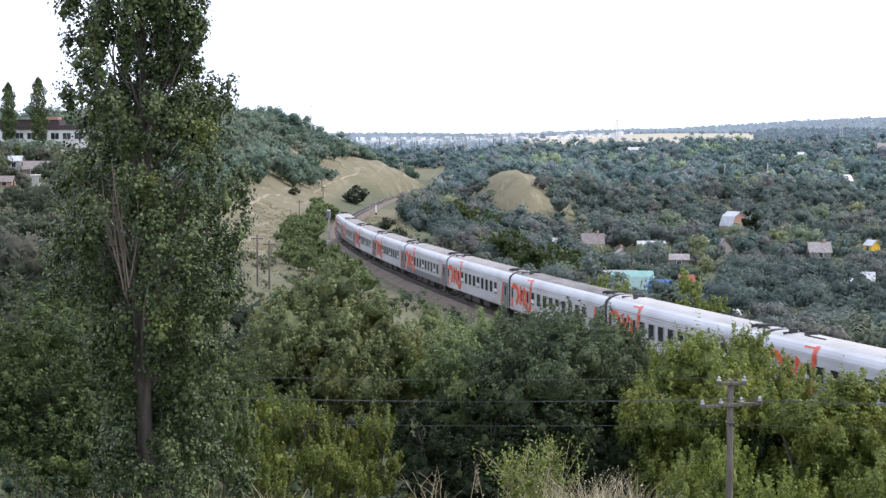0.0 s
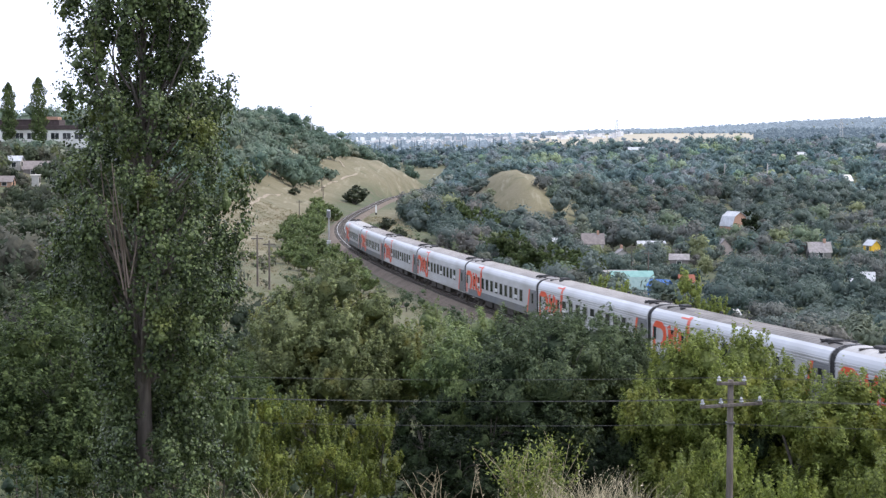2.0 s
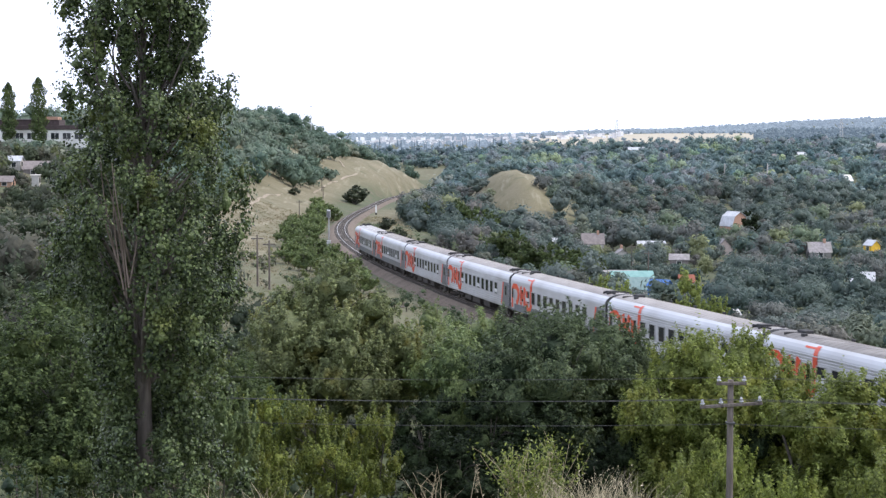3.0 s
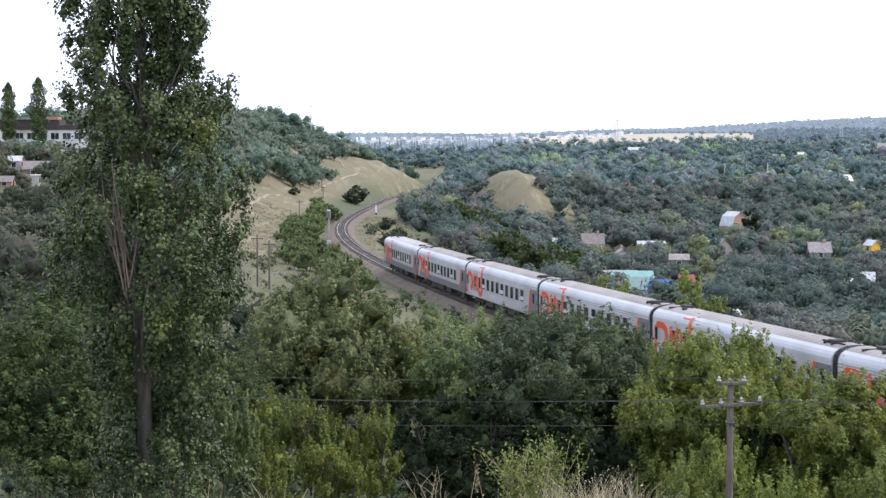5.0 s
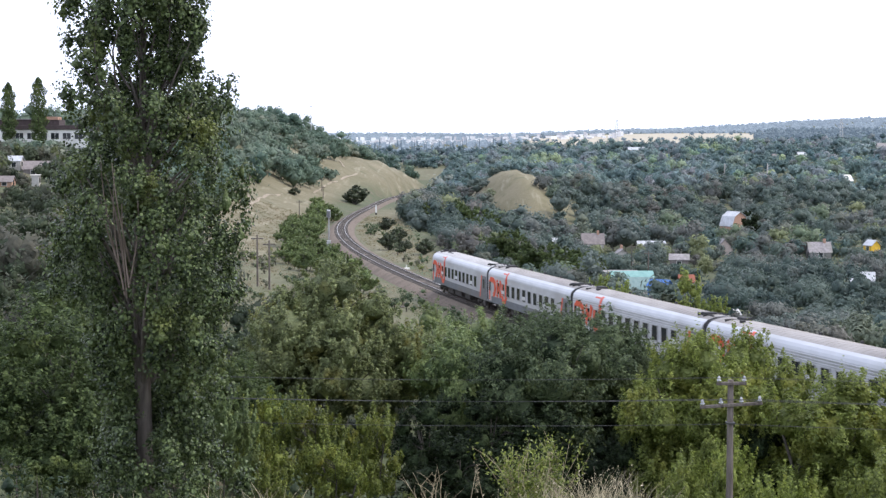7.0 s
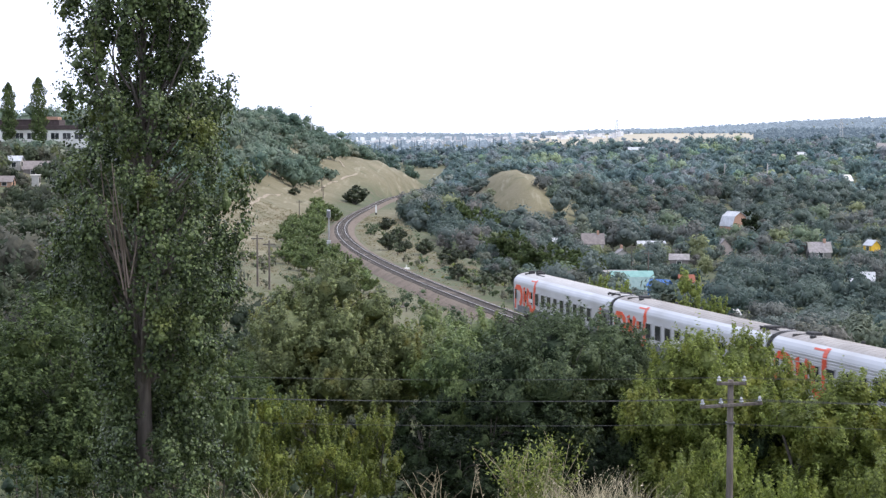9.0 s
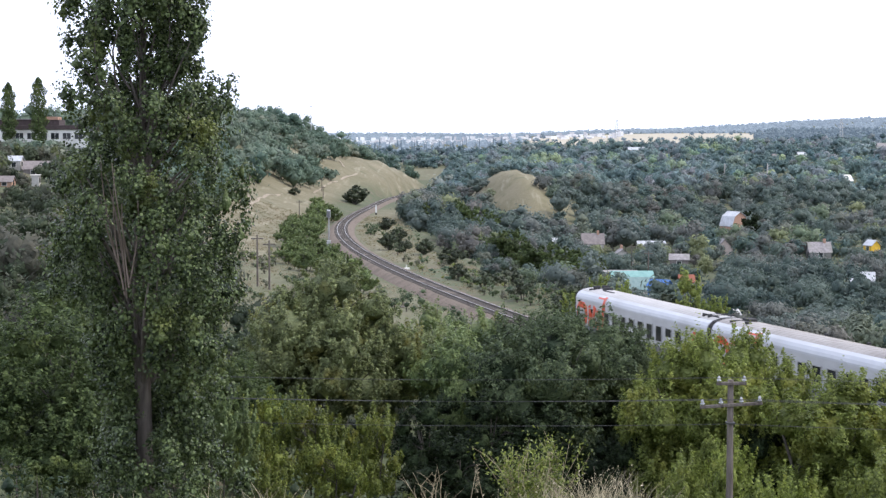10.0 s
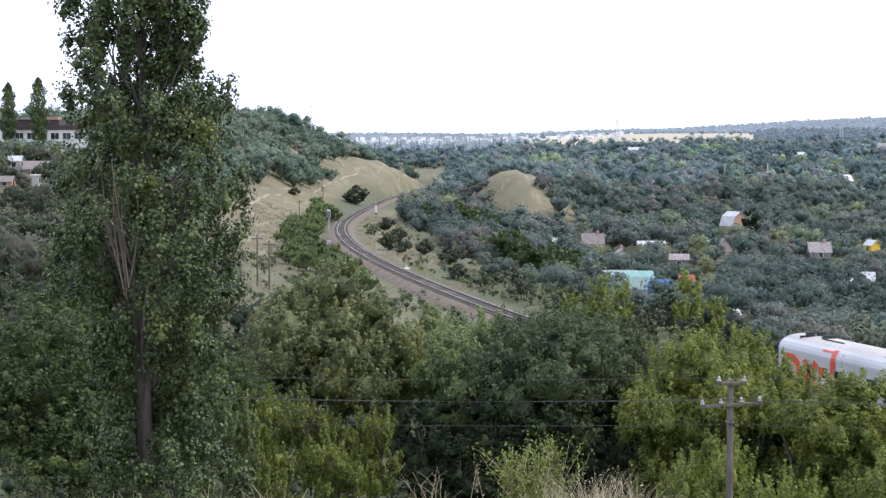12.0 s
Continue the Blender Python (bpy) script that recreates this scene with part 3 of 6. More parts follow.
# ---- the ground: one sheet out to the horizon ----
def build_ground():
    rings = [0.0, 0.6]
    while rings[-1] < 4950:
        rings.append(rings[-1] + max(0.6, rings[-1] * 0.016))
    rings = np.array(rings)
    ang = np.concatenate([np.arange(-20, 20, 0.28), np.arange(21, 339, 4.0)])
    ang = np.radians(np.append(ang, ang[0] + 360))
    x, y = rings[:, None] * np.sin(ang), rings[:, None] * np.cos(ang)
    v, f = strip(np.stack([x, y, height(x, y)], -1), None)
    me = mesh_of("ground", v, f[:, ::-1], [M["ground"]], smooth=True)
    gx, gy = v[:, 0], v[:, 1]
    dw = west_of_track(gx, gy)
    dry = np.maximum(ss(8, 16, dw) * (1 - ss(34, 60, dw)) * ss(190, 260, gy) * (1 - ss(700, 800, gy)), ss(0.08, 0.25, spur_east(gx, gy)))
    dry = np.maximum(dry, ss(0.10, 0.3, spur_west(gx, gy)))
    dry = np.maximum(dry, 0.75 * ss(1, 5, -dw) * (1 - ss(9, 16, -dw)) * ss(215, 235, gy) * (1 - ss(430, 480, gy)))
    dry = np.maximum(dry, 0.4 * ss(2.5, 4, dw) * (1 - ss(24, 34, dw)) * ss(85, 100, gy) * (1 - ss(200, 240, gy)))
    dry = np.maximum(dry, 0.5 * ss(835, 850, gy) * (1 - ss(950, 970, gy)) * ss(-0.03, -0.025, gx / np.maximum(gy, 1)) * (1 - ss(0.002, 0.006, gx / np.maximum(gy, 1))))
    field = ss(2300, 2450, gy) * (1 - ss(3600, 3700, gy)) * ss(0.03, 0.06, gx / np.maximum(gy, 1))
    shade = me.attributes.new("dry", "FLOAT", "POINT")
    shade.data.foreach_set("value", np.clip(dry, 0, 1).astype(np.float32))
    crop = me.attributes.new("crop", "FLOAT", "POINT")
    crop.data.foreach_set("value", field.astype(np.float32))
    ob = new("ground", me)
    tagged(ob, "rolling dry grass and green meadow ground of a valley", "ground", kind="structure")


build_ground()


# ---- the railway ----
def build_railway():
    s = np.arange(-556, 400, 2.0)

    def swept(prof):
        return np.stack([np.stack(on_track(s, o, u), -1) for o, u in prof], 1)
    rng = np.random.default_rng(5)
    prof = [(2.9, -0.9), (2.4, -0.62), (1.75, -0.24), (1.0, -0.2), (0.52, -0.2), (0, -0.2), (-0.52, -0.2), (-1.0, -0.2), (-1.75, -0.24), (-2.4, -0.62), (-2.9, -0.9)]
    rows = swept(prof)
    rows[:, :, 2] += rng.normal(size=rows.shape[:2]) * 0.03
    v, f = strip(rows, None)
    ob = new("ballast_bed", mesh_of("ballast_bed", v, f, [M["ballast"], M["shadow_stain_ballast"]], np.tile([0, 0, 0, 1, 0, 0, 1, 0, 0, 0], len(s) - 1), smooth=True))
    tagged(ob, "brownish grey crushed stone ballast bed of the railway", "ballast", kind="structure")
    for side in (1, -1):
        p = [(-0.06, -0.17), (-0.02, -0.13), (-0.02, -0.05), (-0.037, -0.04), (-0.037, 0), (0.037, 0), (0.037, -0.04), (0.02, -0.05), (0.02, -0.13), (0.06, -0.17)]
        v, f = strip(swept([(side * 0.76 + o, u) for o, u in p]), None)
        slots = np.tile([0, 0, 0, 0, 1, 0, 0, 0, 0], len(s) - 1)
        ob = new("rail", mesh_of("rail", v, f[:, ::-1], [M["rail"], M["rail_head"]], slots))
        tagged(ob, "long steel rail with a worn bright head on sleepers", "rail", "rails of the track", kind="structure")
    # sleepers, too fine and too many to tell apart
    c = np.arange(-450, 150, 0.55)
    V, F = [], []
    for k, at in enumerate(c):
        for o in (-1.35, 1.35):
            for a in (-0.12, 0.12):
                for u in (-0.16, -0.30):
                    V.append(on_track(at + a, o, u))
        b = 8 * k
        F += [(b, b + 2, b + 6, b + 4), (b, b + 4, b + 5, b + 1), (b + 2, b + 3, b + 7, b + 6), (b, b + 1, b + 3, b + 2), (b + 4, b + 6, b + 7, b + 5)]
    ob = new("sleepers", mesh_of("sleepers", V, F, [M["sleeper"]]))
    tagged(ob, "grey concrete sleepers set in the ballast", "sleepers", kind="stuff")


build_railway()


# ---- the train ----
LONG = 24.54
PITCHED = 23.9 / 2


def coach_profile(ribs):
    """Half outline of the body from the sill up to the eaves: lateral, up."""
    p = [(1.44, 0.98), (1.50, 1.06)]
    if ribs:
        z = 1.16
        while z < 2.0:
            p += [(1.485, z), (1.525, z + 0.025), (1.525, z + 0.085), (1.485, z + 0.11)]
            z += 0.19
        p += [(1.50, 2.06), (1.50, 3.04)]
        z = 3.10
        while z < 3.45:
            p += [(1.485, z), (1.525, z + 0.025), (1.525, z + 0.085), (1.485, z + 0.11)]
            z += 0.17
    p += [(1.50, 3.50)]
    return p


def shell(prof, half, close=True):
    """A body swept between the two ends from a half outline, mirrored."""
    line = [(-y, z) for y, z in prof] + [(y, z) for y, z in reversed(prof)]
    bm = bmesh.new()
    ends = [[bm.verts.new((x, y, z)) for y, z in line] for x in (-half, half)]
    for k in range(len(line) - 1):
        bm.faces.new((ends[0][k], ends[0][k + 1], ends[1][k + 1], ends[1][k]))
    if close:
        for e in ends:
            bm.faces.new(e)
    return bm


def plate(bm, pts, y, thick):
    """A flat shape of x, z points lying on the side wall at y."""
    sgn = 1 if y > 0 else -1
    a = [bm.verts.new((px, y, pz)) for px, pz in pts]
    b = [bm.verts.new((px, y + sgn * thick, pz)) for px, pz in pts]
    bm.faces.new(b)
    for k in range(len(pts)):
        bm.faces.new((a[k], a[(k + 1) % len(pts)], b[(k + 1) % len(pts)], b[k]))


def band(line, wide):
    """The outline of a band of even width along a line of points."""
    p = np.array(line, float)
    d = np.gradient(p, axis=0)
    d /= np.linalg.norm(d, axis=1, keepdims=True)
    n = np.stack([-d[:, 1], d[:, 0]], 1) * wide / 2
    return [tuple(q) for q in p + n] + [tuple(q) for q in (p - n)[::-1]]


def build_coach(ribs, roof, extras):
    """A passenger coach; it heads towards +x, its origin at rail level in its middle."""
    co = thing("passenger_coach", Matrix(), "silver-grey passenger coach with orange-red emblem on rails", "train coach", "coaches of the train")
    body = part("body", shell(coach_profile(ribs), PITCHED), M["silver"], co)
    top = [(1.50, 3.50), (1.49, 3.62), (1.43, 3.80), (1.30, 3.98), (1.08, 4.13)]
    part("roof_edge", shell(top, PITCHED, False), M["skylit_silver"], co, "smooth silver curved roof edge")
    crown = [(1.08, 4.13), (0.8, 4.24), (0.45, 4.31), (0.0001, 4.34)]
    deck = part("roof", shell(crown, PITCHED, False), M[roof], co, "weathered grey roof deck with ribs and vents")
    for e in (-1, 1):
        bm = bmesh.new()
        pts = [(-y, z) for y, z in top[::1]] + [(-y, z) for y, z in crown[1:]] + [(y, z) for y, z in reversed(crown[1:-1])] + [(y, z) for y, z in reversed(top)]
        bm.faces.new([bm.verts.new((e * (PITCHED - 0.01), y, z)) for y, z in pts])
        part("end_wall", bm, M["silver"], co)
    # roof ribs across
    bm = bmesh.new()
    for k in range(-18, 19):
        x = k * 0.62
        for (y0, z0), (y1, z1) in zip(crown[:-1], crown[1:]):
            for sg in (-1, 1):
                vs = [bm.verts.new((x + dx, sg * yy, zz + up)) for dx, up in ((-0.03, 0.0), (0, 0.022), (0.03, 0.0)) for yy, zz in ((y0, z0), (y1, z1))]
                bm.faces.new((vs[0], vs[1], vs[3], vs[2])), bm.faces.new((vs[2], vs[3], vs[5], vs[4]))
    tagged(part("roof_ribs", bm, M[roof], deck), kind="stuff")
    # roof fittings
    for x, y, w, l, h in extras:
        part("roof_vent", box(bmesh.new(), x - l / 2, x + l / 2, y - w / 2, y + w / 2, 4.22, 4.34 + h, 0.03), M["black"], deck, "small black roof vent")
    for y in (-0.55, 0.35):
        part("roof_cable", box(bmesh.new(), PITCHED - 2.6, PITCHED - 0.2, y - 0.03, y + 0.03, 4.27, 4.37), M["black"], deck, "black roof conduit")
    for x in (PITCHED - 1.1, PITCHED - 1.9, -PITCHED + 1.4):
        part("roof_strap", box(bmesh.new(), x - 0.04, x + 0.04, -0.9, 0.9, 4.20, 4.36), M["black"], deck, "black roof strap")
    for sg in (-1, 1):
        wall = sg * 1.528
        # dark sill band and the dark forward door bay with a slanting edge
        bm = bmesh.new()
        plate(bm, [(-PITCHED + 0.02, 1.0), (PITCHED - 0.02, 1.0), (PITCHED - 0.02, 3.25), (PITCHED - 1.6, 3.25), (PITCHED - 2.2, 1.62), (-PITCHED + 0.02, 1.62)] if not ribs else
              [(PITCHED - 2.2, 1.1), (PITCHED - 0.02, 1.1), (PITCHED - 0.02, 3.25), (PITCHED - 1.6, 3.25)], wall - sg * 0.03, 0.034)
        part("dark_band", bm, M["skirt"], body, "dark grey painted band")
        bm = bmesh.new()
        plate(bm, [(PITCHED - 2.55, 1.2), (PITCHED - 2.25, 1.2), (PITCHED - 1.62, 3.25), (PITCHED - 1.95, 3.25)], wall - sg * 0.026, 0.034)
        part("slanting_stripe", bm, M["red"], body, "orange-red slanting stripe")
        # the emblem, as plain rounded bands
        x0 = -PITCHED + 0.45
        bands = [
            [(0.2, 1.25), (0.2, 2.95), (0.5, 3.14), (1.35, 3.14), (1.8, 2.9), (1.95, 2.45), (1.75, 1.95), (1.35, 1.72)],
            [(2.55, 1.7), (2.85, 2.45), (2.55, 3.2)],
            [(2.75, 2.45), (3.5, 2.45)],
            [(3.75, 1.7), (3.4, 2.45), (3.75, 3.2)],
            [(4.35, 3.0), (4.35, 1.75), (4.6, 1.42), (5.2, 1.42), (5.5, 1.75), (5.55, 3.48)],
        ]
        for line in bands:
            bm = bmesh.new()
            plate(bm, [(x0 + a, min(z, 3.48)) for a, z in band(line, 0.46)], wall - sg * 0.026, 0.050)
            part("emblem", bm, M["red"], body, "orange-red painted emblem band")
        bm = bmesh.new()
        edge = [(1.515, 3.45), (1.508, 3.62), (1.447, 3.81), (1.315, 3.995), (1.20, 4.075)]
        for (ya, za), (yb, zb) in zip(edge[:-1], edge[1:]):
            bm.faces.new([bm.verts.new(q) for q in ((x0 + 5.32, sg * ya, za), (x0 + 5.78, sg * ya, za), (x0 + 5.78, sg * yb, zb), (x0 + 5.32, sg * yb, zb))])
        bm.faces.new([bm.verts.new(q) for q in ((x0 + 4.2, sg * 1.40, 3.89), (x0 + 5.32, sg * 1.40, 3.89), (x0 + 5.32, sg * 1.315, 3.995), (x0 + 4.2, sg * 1.315, 3.995))])
        part("emblem", bm, M["red"], body, "orange-red painted emblem band")
        # windows
        for k in range(11):
            x = -8.55 + 1.62 * k
            w = part("window", box(bmesh.new(), x - 0.46, x + 0.46, wall - sg * 0.02, wall + sg * 0.022, 1.98, 3.0, 0.01), M["glass"], body, "dark train window")
            bm = bmesh.new()
            for a in ((x - 0.51, x - 0.45, 1.93, 3.05), (x + 0.45, x + 0.51, 1.93, 3.05), (x - 0.51, x + 0.51, 1.93, 1.99), (x - 0.51, x + 0.51, 2.99, 3.05)):
                box(bm, a[0], a[1], wall - sg * 0.02, wall + sg * 0.03, a[2], a[3])
            part("window_frame", bm, M["frame"], w)
            if (k * 5 + ribs * 3) % 4 == 1:
                part("curtain", box(bmesh.new(), x - 0.42, x + 0.42, wall, wall + sg * 0.026, 2.1, 2.42), M["curtain"], w, "white half curtain")
        for x in (-PITCHED + 0.75, PITCHED - 0.85):
            d = part("door", box(bmesh.new(), x - 0.42, x + 0.42, wall - sg * 0.02, wall + sg * 0.02, 1.15, 3.15, 0.02), M["skirt" if x > 0 else "silver"], body)
            part("door_window", box(bmesh.new(), x - 0.24, x + 0.24, wall, wall + sg * 0.028, 2.1, 2.95, 0.01), M["glass"], d, "dark door window")
        part("step", box(bmesh.new(), PITCHED - 1.3, PITCHED - 0.5, wall - sg * 0.25, wall - sg * 0.03, 0.45, 1.0, 0.02), M["under"], co, "black entrance steps")
    # gangways, underframe, bogies
    for e in (-1, 1):
        bm = bmesh.new()
        for k in range(3):
            g = 0.03 * (k % 2)
            xx = e * (PITCHED + 0.02 + 0.1 * k)
            prof = [(1.44 - g, 1.2), (1.44 - g, 3.55), (1.36 - g, 3.85), (1.1 - g, 4.12), (0.55, 4.30 - g)]
            line = [(-y, z) for y, z in prof] + [(y, z) for y, z in reversed(prof)]
            a = [bm.verts.new((xx, y, z)) for y, z in line]
            b = [bm.verts.new((xx + e * 0.09, y, z)) for y, z in line]
            bm.faces.new(a), bm.faces.new(b)
            for q in range(len(line)):
                bm.faces.new((a[q], a[(q + 1) % len(line)], b[(q + 1) % len(line)], b[q]))
        part("gangway", bm, M["black"], co, "black rubber gangway bellows")
        part("buffer_beam", box(bmesh.new(), e * (PITCHED - 0.3), e * (PITCHED + 0.02), -1.35, 1.35, 0.85, 1.15, 0.03), M["under"], co)
        part("coupler", box(bmesh.new(), e * (PITCHED - 0.2), e * (LONG / 2 - 0.01), -0.14, 0.14, 0.9, 1.12, 0.03), M["under"], co)
    bm = bmesh.new()
    box(bm, -11.6, 11.6, -1.2, 1.2, 0.9, 1.05)
    part("underframe", bm, M["under"], co)
    for x, l, y in ((-4.2, 2.4, -0.75), (-0.8, 2.9, -0.75), (3.2, 2.2, -0.75), (-3.0, 2.6, 0.75), (1.6, 3.4, 0.75)):
        part("equipment_box", box(bmesh.new(), x - l / 2, x + l / 2, y - 0.5, y + 0.5, 0.38, 0.95, 0.04), M["under"], co, "dirty black equipment box")
    wheels = []
    for bx in (-8.5, 8.5):
        bm = bmesh.new()
        for y in (-1.0, 1.0):
            box(bm, -1.75, 1.75, y - 0.09, y + 0.09, 0.52, 0.72, 0.03)
            for ax in (-1.2, 1.2):
                box(bm, ax - 0.17, ax + 0.17, y - 0.14, y + 0.14, 0.32, 0.62, 0.03)
                cyl(bm, (ax * 0.72, y, 0.6), (ax * 0.72, y, 0.95), 0.11)
            cyl(bm, (0, y, 0.55), (0, y, 0.98), 0.16)
        box(bm, -0.3, 0.3, -1.15, 1.15, 0.55, 0.92, 0.04)
        bogie = part("bogie", bm, M["under"], co, "dirty black two-axle bogie")
        bogie.location = (bx, 0, 0)
        for ax in (-1.2, 1.2):
            bm = bmesh.new()
            cyl(bm, (0, -1.05, 0), (0, 1.05, 0), 0.08, seg=12)
            for y in (-0.79, 0.79):
                cyl(bm, (0, y - 0.065, 0), (0, y + 0.065, 0), 0.475, seg=28)
                cyl(bm, (0, y - math.copysign(0.065, y), 0), (0, y - math.copysign(0.1, y), 0), 0.505, seg=28)
                cyl(bm, (0, y - 0.11, 0), (0, y + 0.11, 0), 0.14, seg=12)
            w = part("wheelset", bm, M["steel"], bogie, "steel wheelset with bright treads")
            w.location = (ax, 0, 0.475)
            wheels.append(w)
    return co


def coach_pose(t, n):
    """Where coach n, counted from the rear, stands at t seconds: it rests on the rails by its two bogies."""
    u = t - 6.5
    s = 16.538 * u + 0.01383 * u * u + (n + 0.5) * LONG
    a, b = Vector(on_track(s - 8.5)), Vector(on_track(s + 8.5))
    d = (b - a).normalized()
    side = Vector((0, 0, 1)).cross(d).normalized()
    m = Matrix((d, side, d.cross(side))).transposed().to_4x4()
    m.translation = (a + b) / 2
    return m, s


def build_train():
    rear = [(-PITCHED + 1.6, -0.35, 0.5, 0.3, 0.24), (-PITCHED + 1.6, 0.35, 0.5, 0.3, 0.24), (-PITCHED + 3.0, 0.0, 0.8, 0.22, 0.2), (-PITCHED + 4.2, -0.4, 0.14, 2.2, 0.03)]
    busy = [(PITCHED - 1.5, -0.3, 0.8, 0.7, 0.12), (-PITCHED + 1.9, 0.2, 0.6, 0.9, 0.16), (-PITCHED + 3.0, -0.5, 0.3, 0.3, 0.1), (-6.0, 0.9, 0.2, 0.2, 0.06), (-2.0, 0.9, 0.2, 0.2, 0.06), (2.5, 0.9, 0.2, 0.2, 0.06)]
    plain = build_coach(0, "roof_light", rear)
    smooth = build_coach(0, "roof", busy)
    ribbed = build_coach(1, "roof", busy)
    sooty = build_coach(1, "roof_dark", busy)
    bright = build_coach(1, "roof_light", busy)
    order = [plain, smooth, ribbed, ribbed, smooth, ribbed, sooty, bright, plain, sooty]
    used, train = set(), []
    for ob in order:
        train.append(copy_thing(ob, Matrix()) if ob in used else ob)
        used.add(ob)
    return train


TRAIN = build_train()


def motions():
    times = [k / 10 for k in range(121)]
    fine = [k / 30 for k in range(361)]
    for n, co in enumerate(TRAIN):
        walk(co, [(t, coach_pose(t, n)[0]) for t in times])
        for bogie in [c for c in co.children if c.name.startswith("bogie")]:
            for w in [c for c in bogie.children if c.name.startswith("wheelset")]:
                at = w.location.copy()
                walk(w, [(t, Matrix.Translation(at) @ Matrix.Rotation((coach_pose(t, n)[1] / 0.475) % (2 * math.pi), 4, "Y")) for t in fine])


# ---- trees ----
def crown_leaves(rng, shoots, per, rx, ry, z0, z1, leaf, lobes=16, lobe=0.40, belly=0.46, length=0.15, girth=0.20, lift=0.8, tips=0):
    """Leaves along shoots that grow from the rounded lobes of a crown, outwards and up. Returns leaf places, facings, pointings, sizes and the lobes."""
    k = np.arange(lobes)
    up = 1 - 2 * (k + 0.5) / lobes
    turn = k * 2.39996 + rng.uniform(0, 6.28)
    d = np.stack([np.sqrt(1 - up * up) * np.cos(turn), np.sqrt(1 - up * up) * np.sin(turn), up], 1) + rng.normal(size=(lobes, 3)) * 0.16
    d /= np.linalg.norm(d, axis=1, keepdims=True)
    d *= rng.uniform(0.55, 0.76, (lobes, 1))
    d[2::6] *= 0.35
    zc = z0 + belly * (z1 - z0)
    scale = np.array([rx, ry, 1.0])
    c = d * scale
    c[:, 2] = zc + np.where(d[:, 2] > 0, d[:, 2] * (z1 - zc), d[:, 2] * (zc - z0))
    lr = lobe * (rx + ry) / 2 * rng.uniform(0.62, 1.15, lobes)
    pick = rng.choice(lobes, shoots, p=lr ** 2 / (lr ** 2).sum())
    e = rng.normal(size=(shoots, 3))
    e += 0.55 * d[pick] / (np.linalg.norm(d[pick], axis=1, keepdims=True) + 0.1)
    e[:, 2] += 0.35
    e /= np.linalg.norm(e, axis=1, keepdims=True)
    base = c[pick] + e * (lr[pick] * rng.uniform(0.5, 1.0, shoots))[:, None] * [1, 1, 0.85]
    axis = e * 0.75 + [0, 0, lift] + rng.normal(size=e.shape) * 0.22
    axis /= np.linalg.norm(axis, axis=1, keepdims=True)
    span = length * (z1 - z0) * rng.uniform(0.45, 1.2, shoots)
    if tips:
        span[np.argsort(-base[:, 2] - rng.normal(size=shoots) * 0.12 * (z1 - z0))[:tips]] *= 1.7
    u = rng.random((shoots, per, 1)) ** 0.85
    out = rng.normal(size=(shoots, per, 3))
    out -= axis[:, None] * (out * axis[:, None]).sum(2, keepdims=True)
    out /= np.linalg.norm(out, axis=2, keepdims=True)
    reach = girth * lr.mean() * (1.05 - 0.8 * u) * rng.uniform(0.3, 1.15, (shoots, per, 1))
    p = base[:, None] + axis[:, None] * span[:, None, None] * (u - 0.25) + out * reach
    face = e[:, None] * 0.8 + out * 0.35 + [0, 0, 0.45] + rng.normal(size=p.shape) * 0.38
    along = out + axis[:, None] * 0.7 + rng.normal(size=p.shape) * 0.3
    p = p.reshape(-1, 3)
    return p, face.reshape(-1, 3), along.reshape(-1, 3), leaf * rng.uniform(0.65, 1.3, len(p)), c, lr


def limb(a, b, r0, r1, rng, bend=0.12, n=6):
    a, b = np.asarray(a, float), np.asarray(b, float)
    u = np.linspace(0, 1, n)[:, None]
    sway = rng.normal(size=3) * bend * np.linalg.norm(b - a)
    p = a + (b - a) * u + sway * np.sin(np.pi * u) + np.array([0, 0, 1.0]) * np.linalg.norm(b - a) * 0.08 * np.sin(np.pi * u)
    return np.concatenate([p, r0 + (r1 - r0) * u], 1)


def build_tree(name, seed, tall, wide, leaves, label, category="tree", shoots=420, per=75, leaf=0.075, low=0.12, stems=1, bark="bark", limbs=16, core=0.62, **kw):
    rng = np.random.default_rng(seed)
    t = thing(name, Matrix(), label, category)
    p, f, along, s, c, lr = crown_leaves(rng, shoots, per, wide / 2, wide / 2, tall * low, tall, leaf, **kw)
    paths = []
    for k in range(stems):
        lean = rng.normal(size=2) * wide * (0.06 if stems == 1 else 0.16)
        top = np.array([lean[0], lean[1], tall * 0.72])
        foot = np.array([lean[0] * 0.25, lean[1] * 0.25, -0.4])
        r = tall * 0.018 / math.sqrt(stems) + 0.02
        trunk = limb(foot, top, r, r * 0.25, rng, 0.03, 8)
        paths.append(trunk)
        for q in rng.integers(0, len(c), limbs // stems):
            i = int(np.clip(np.searchsorted(trunk[:, 2], c[q][2] * 0.6), 1, 6))
            paths.append(limb(trunk[i, :3], c[q] + rng.normal(size=3) * lr[q] * 0.5, trunk[i, 3] * 0.6, 0.012, rng))
    v, fc = tubes(paths, 6)
    part("trunk", mesh_of("trunk", v, fc, [M[bark]], smooth=True), None, t, "grey-brown branching trunk")
    v, fc = leaf_quads(p, f, s, rng, 1.1, along)
    v = v.reshape(-1, 4, 3)[:, :3].reshape(-1, 3)
    fc = np.arange(len(v)).reshape(-1, 3)
    cv, cf = puffs(c, lr[:, None] * [core, core, core * 0.85], rng, True, 0.10)
    part("crown", mesh_of("crown", np.concatenate([v, cv]), (fc, cf + len(v)), [M[leaves]], smooth=np.arange(len(fc) + len(cf)) >= len(fc)), None, t)
    return t


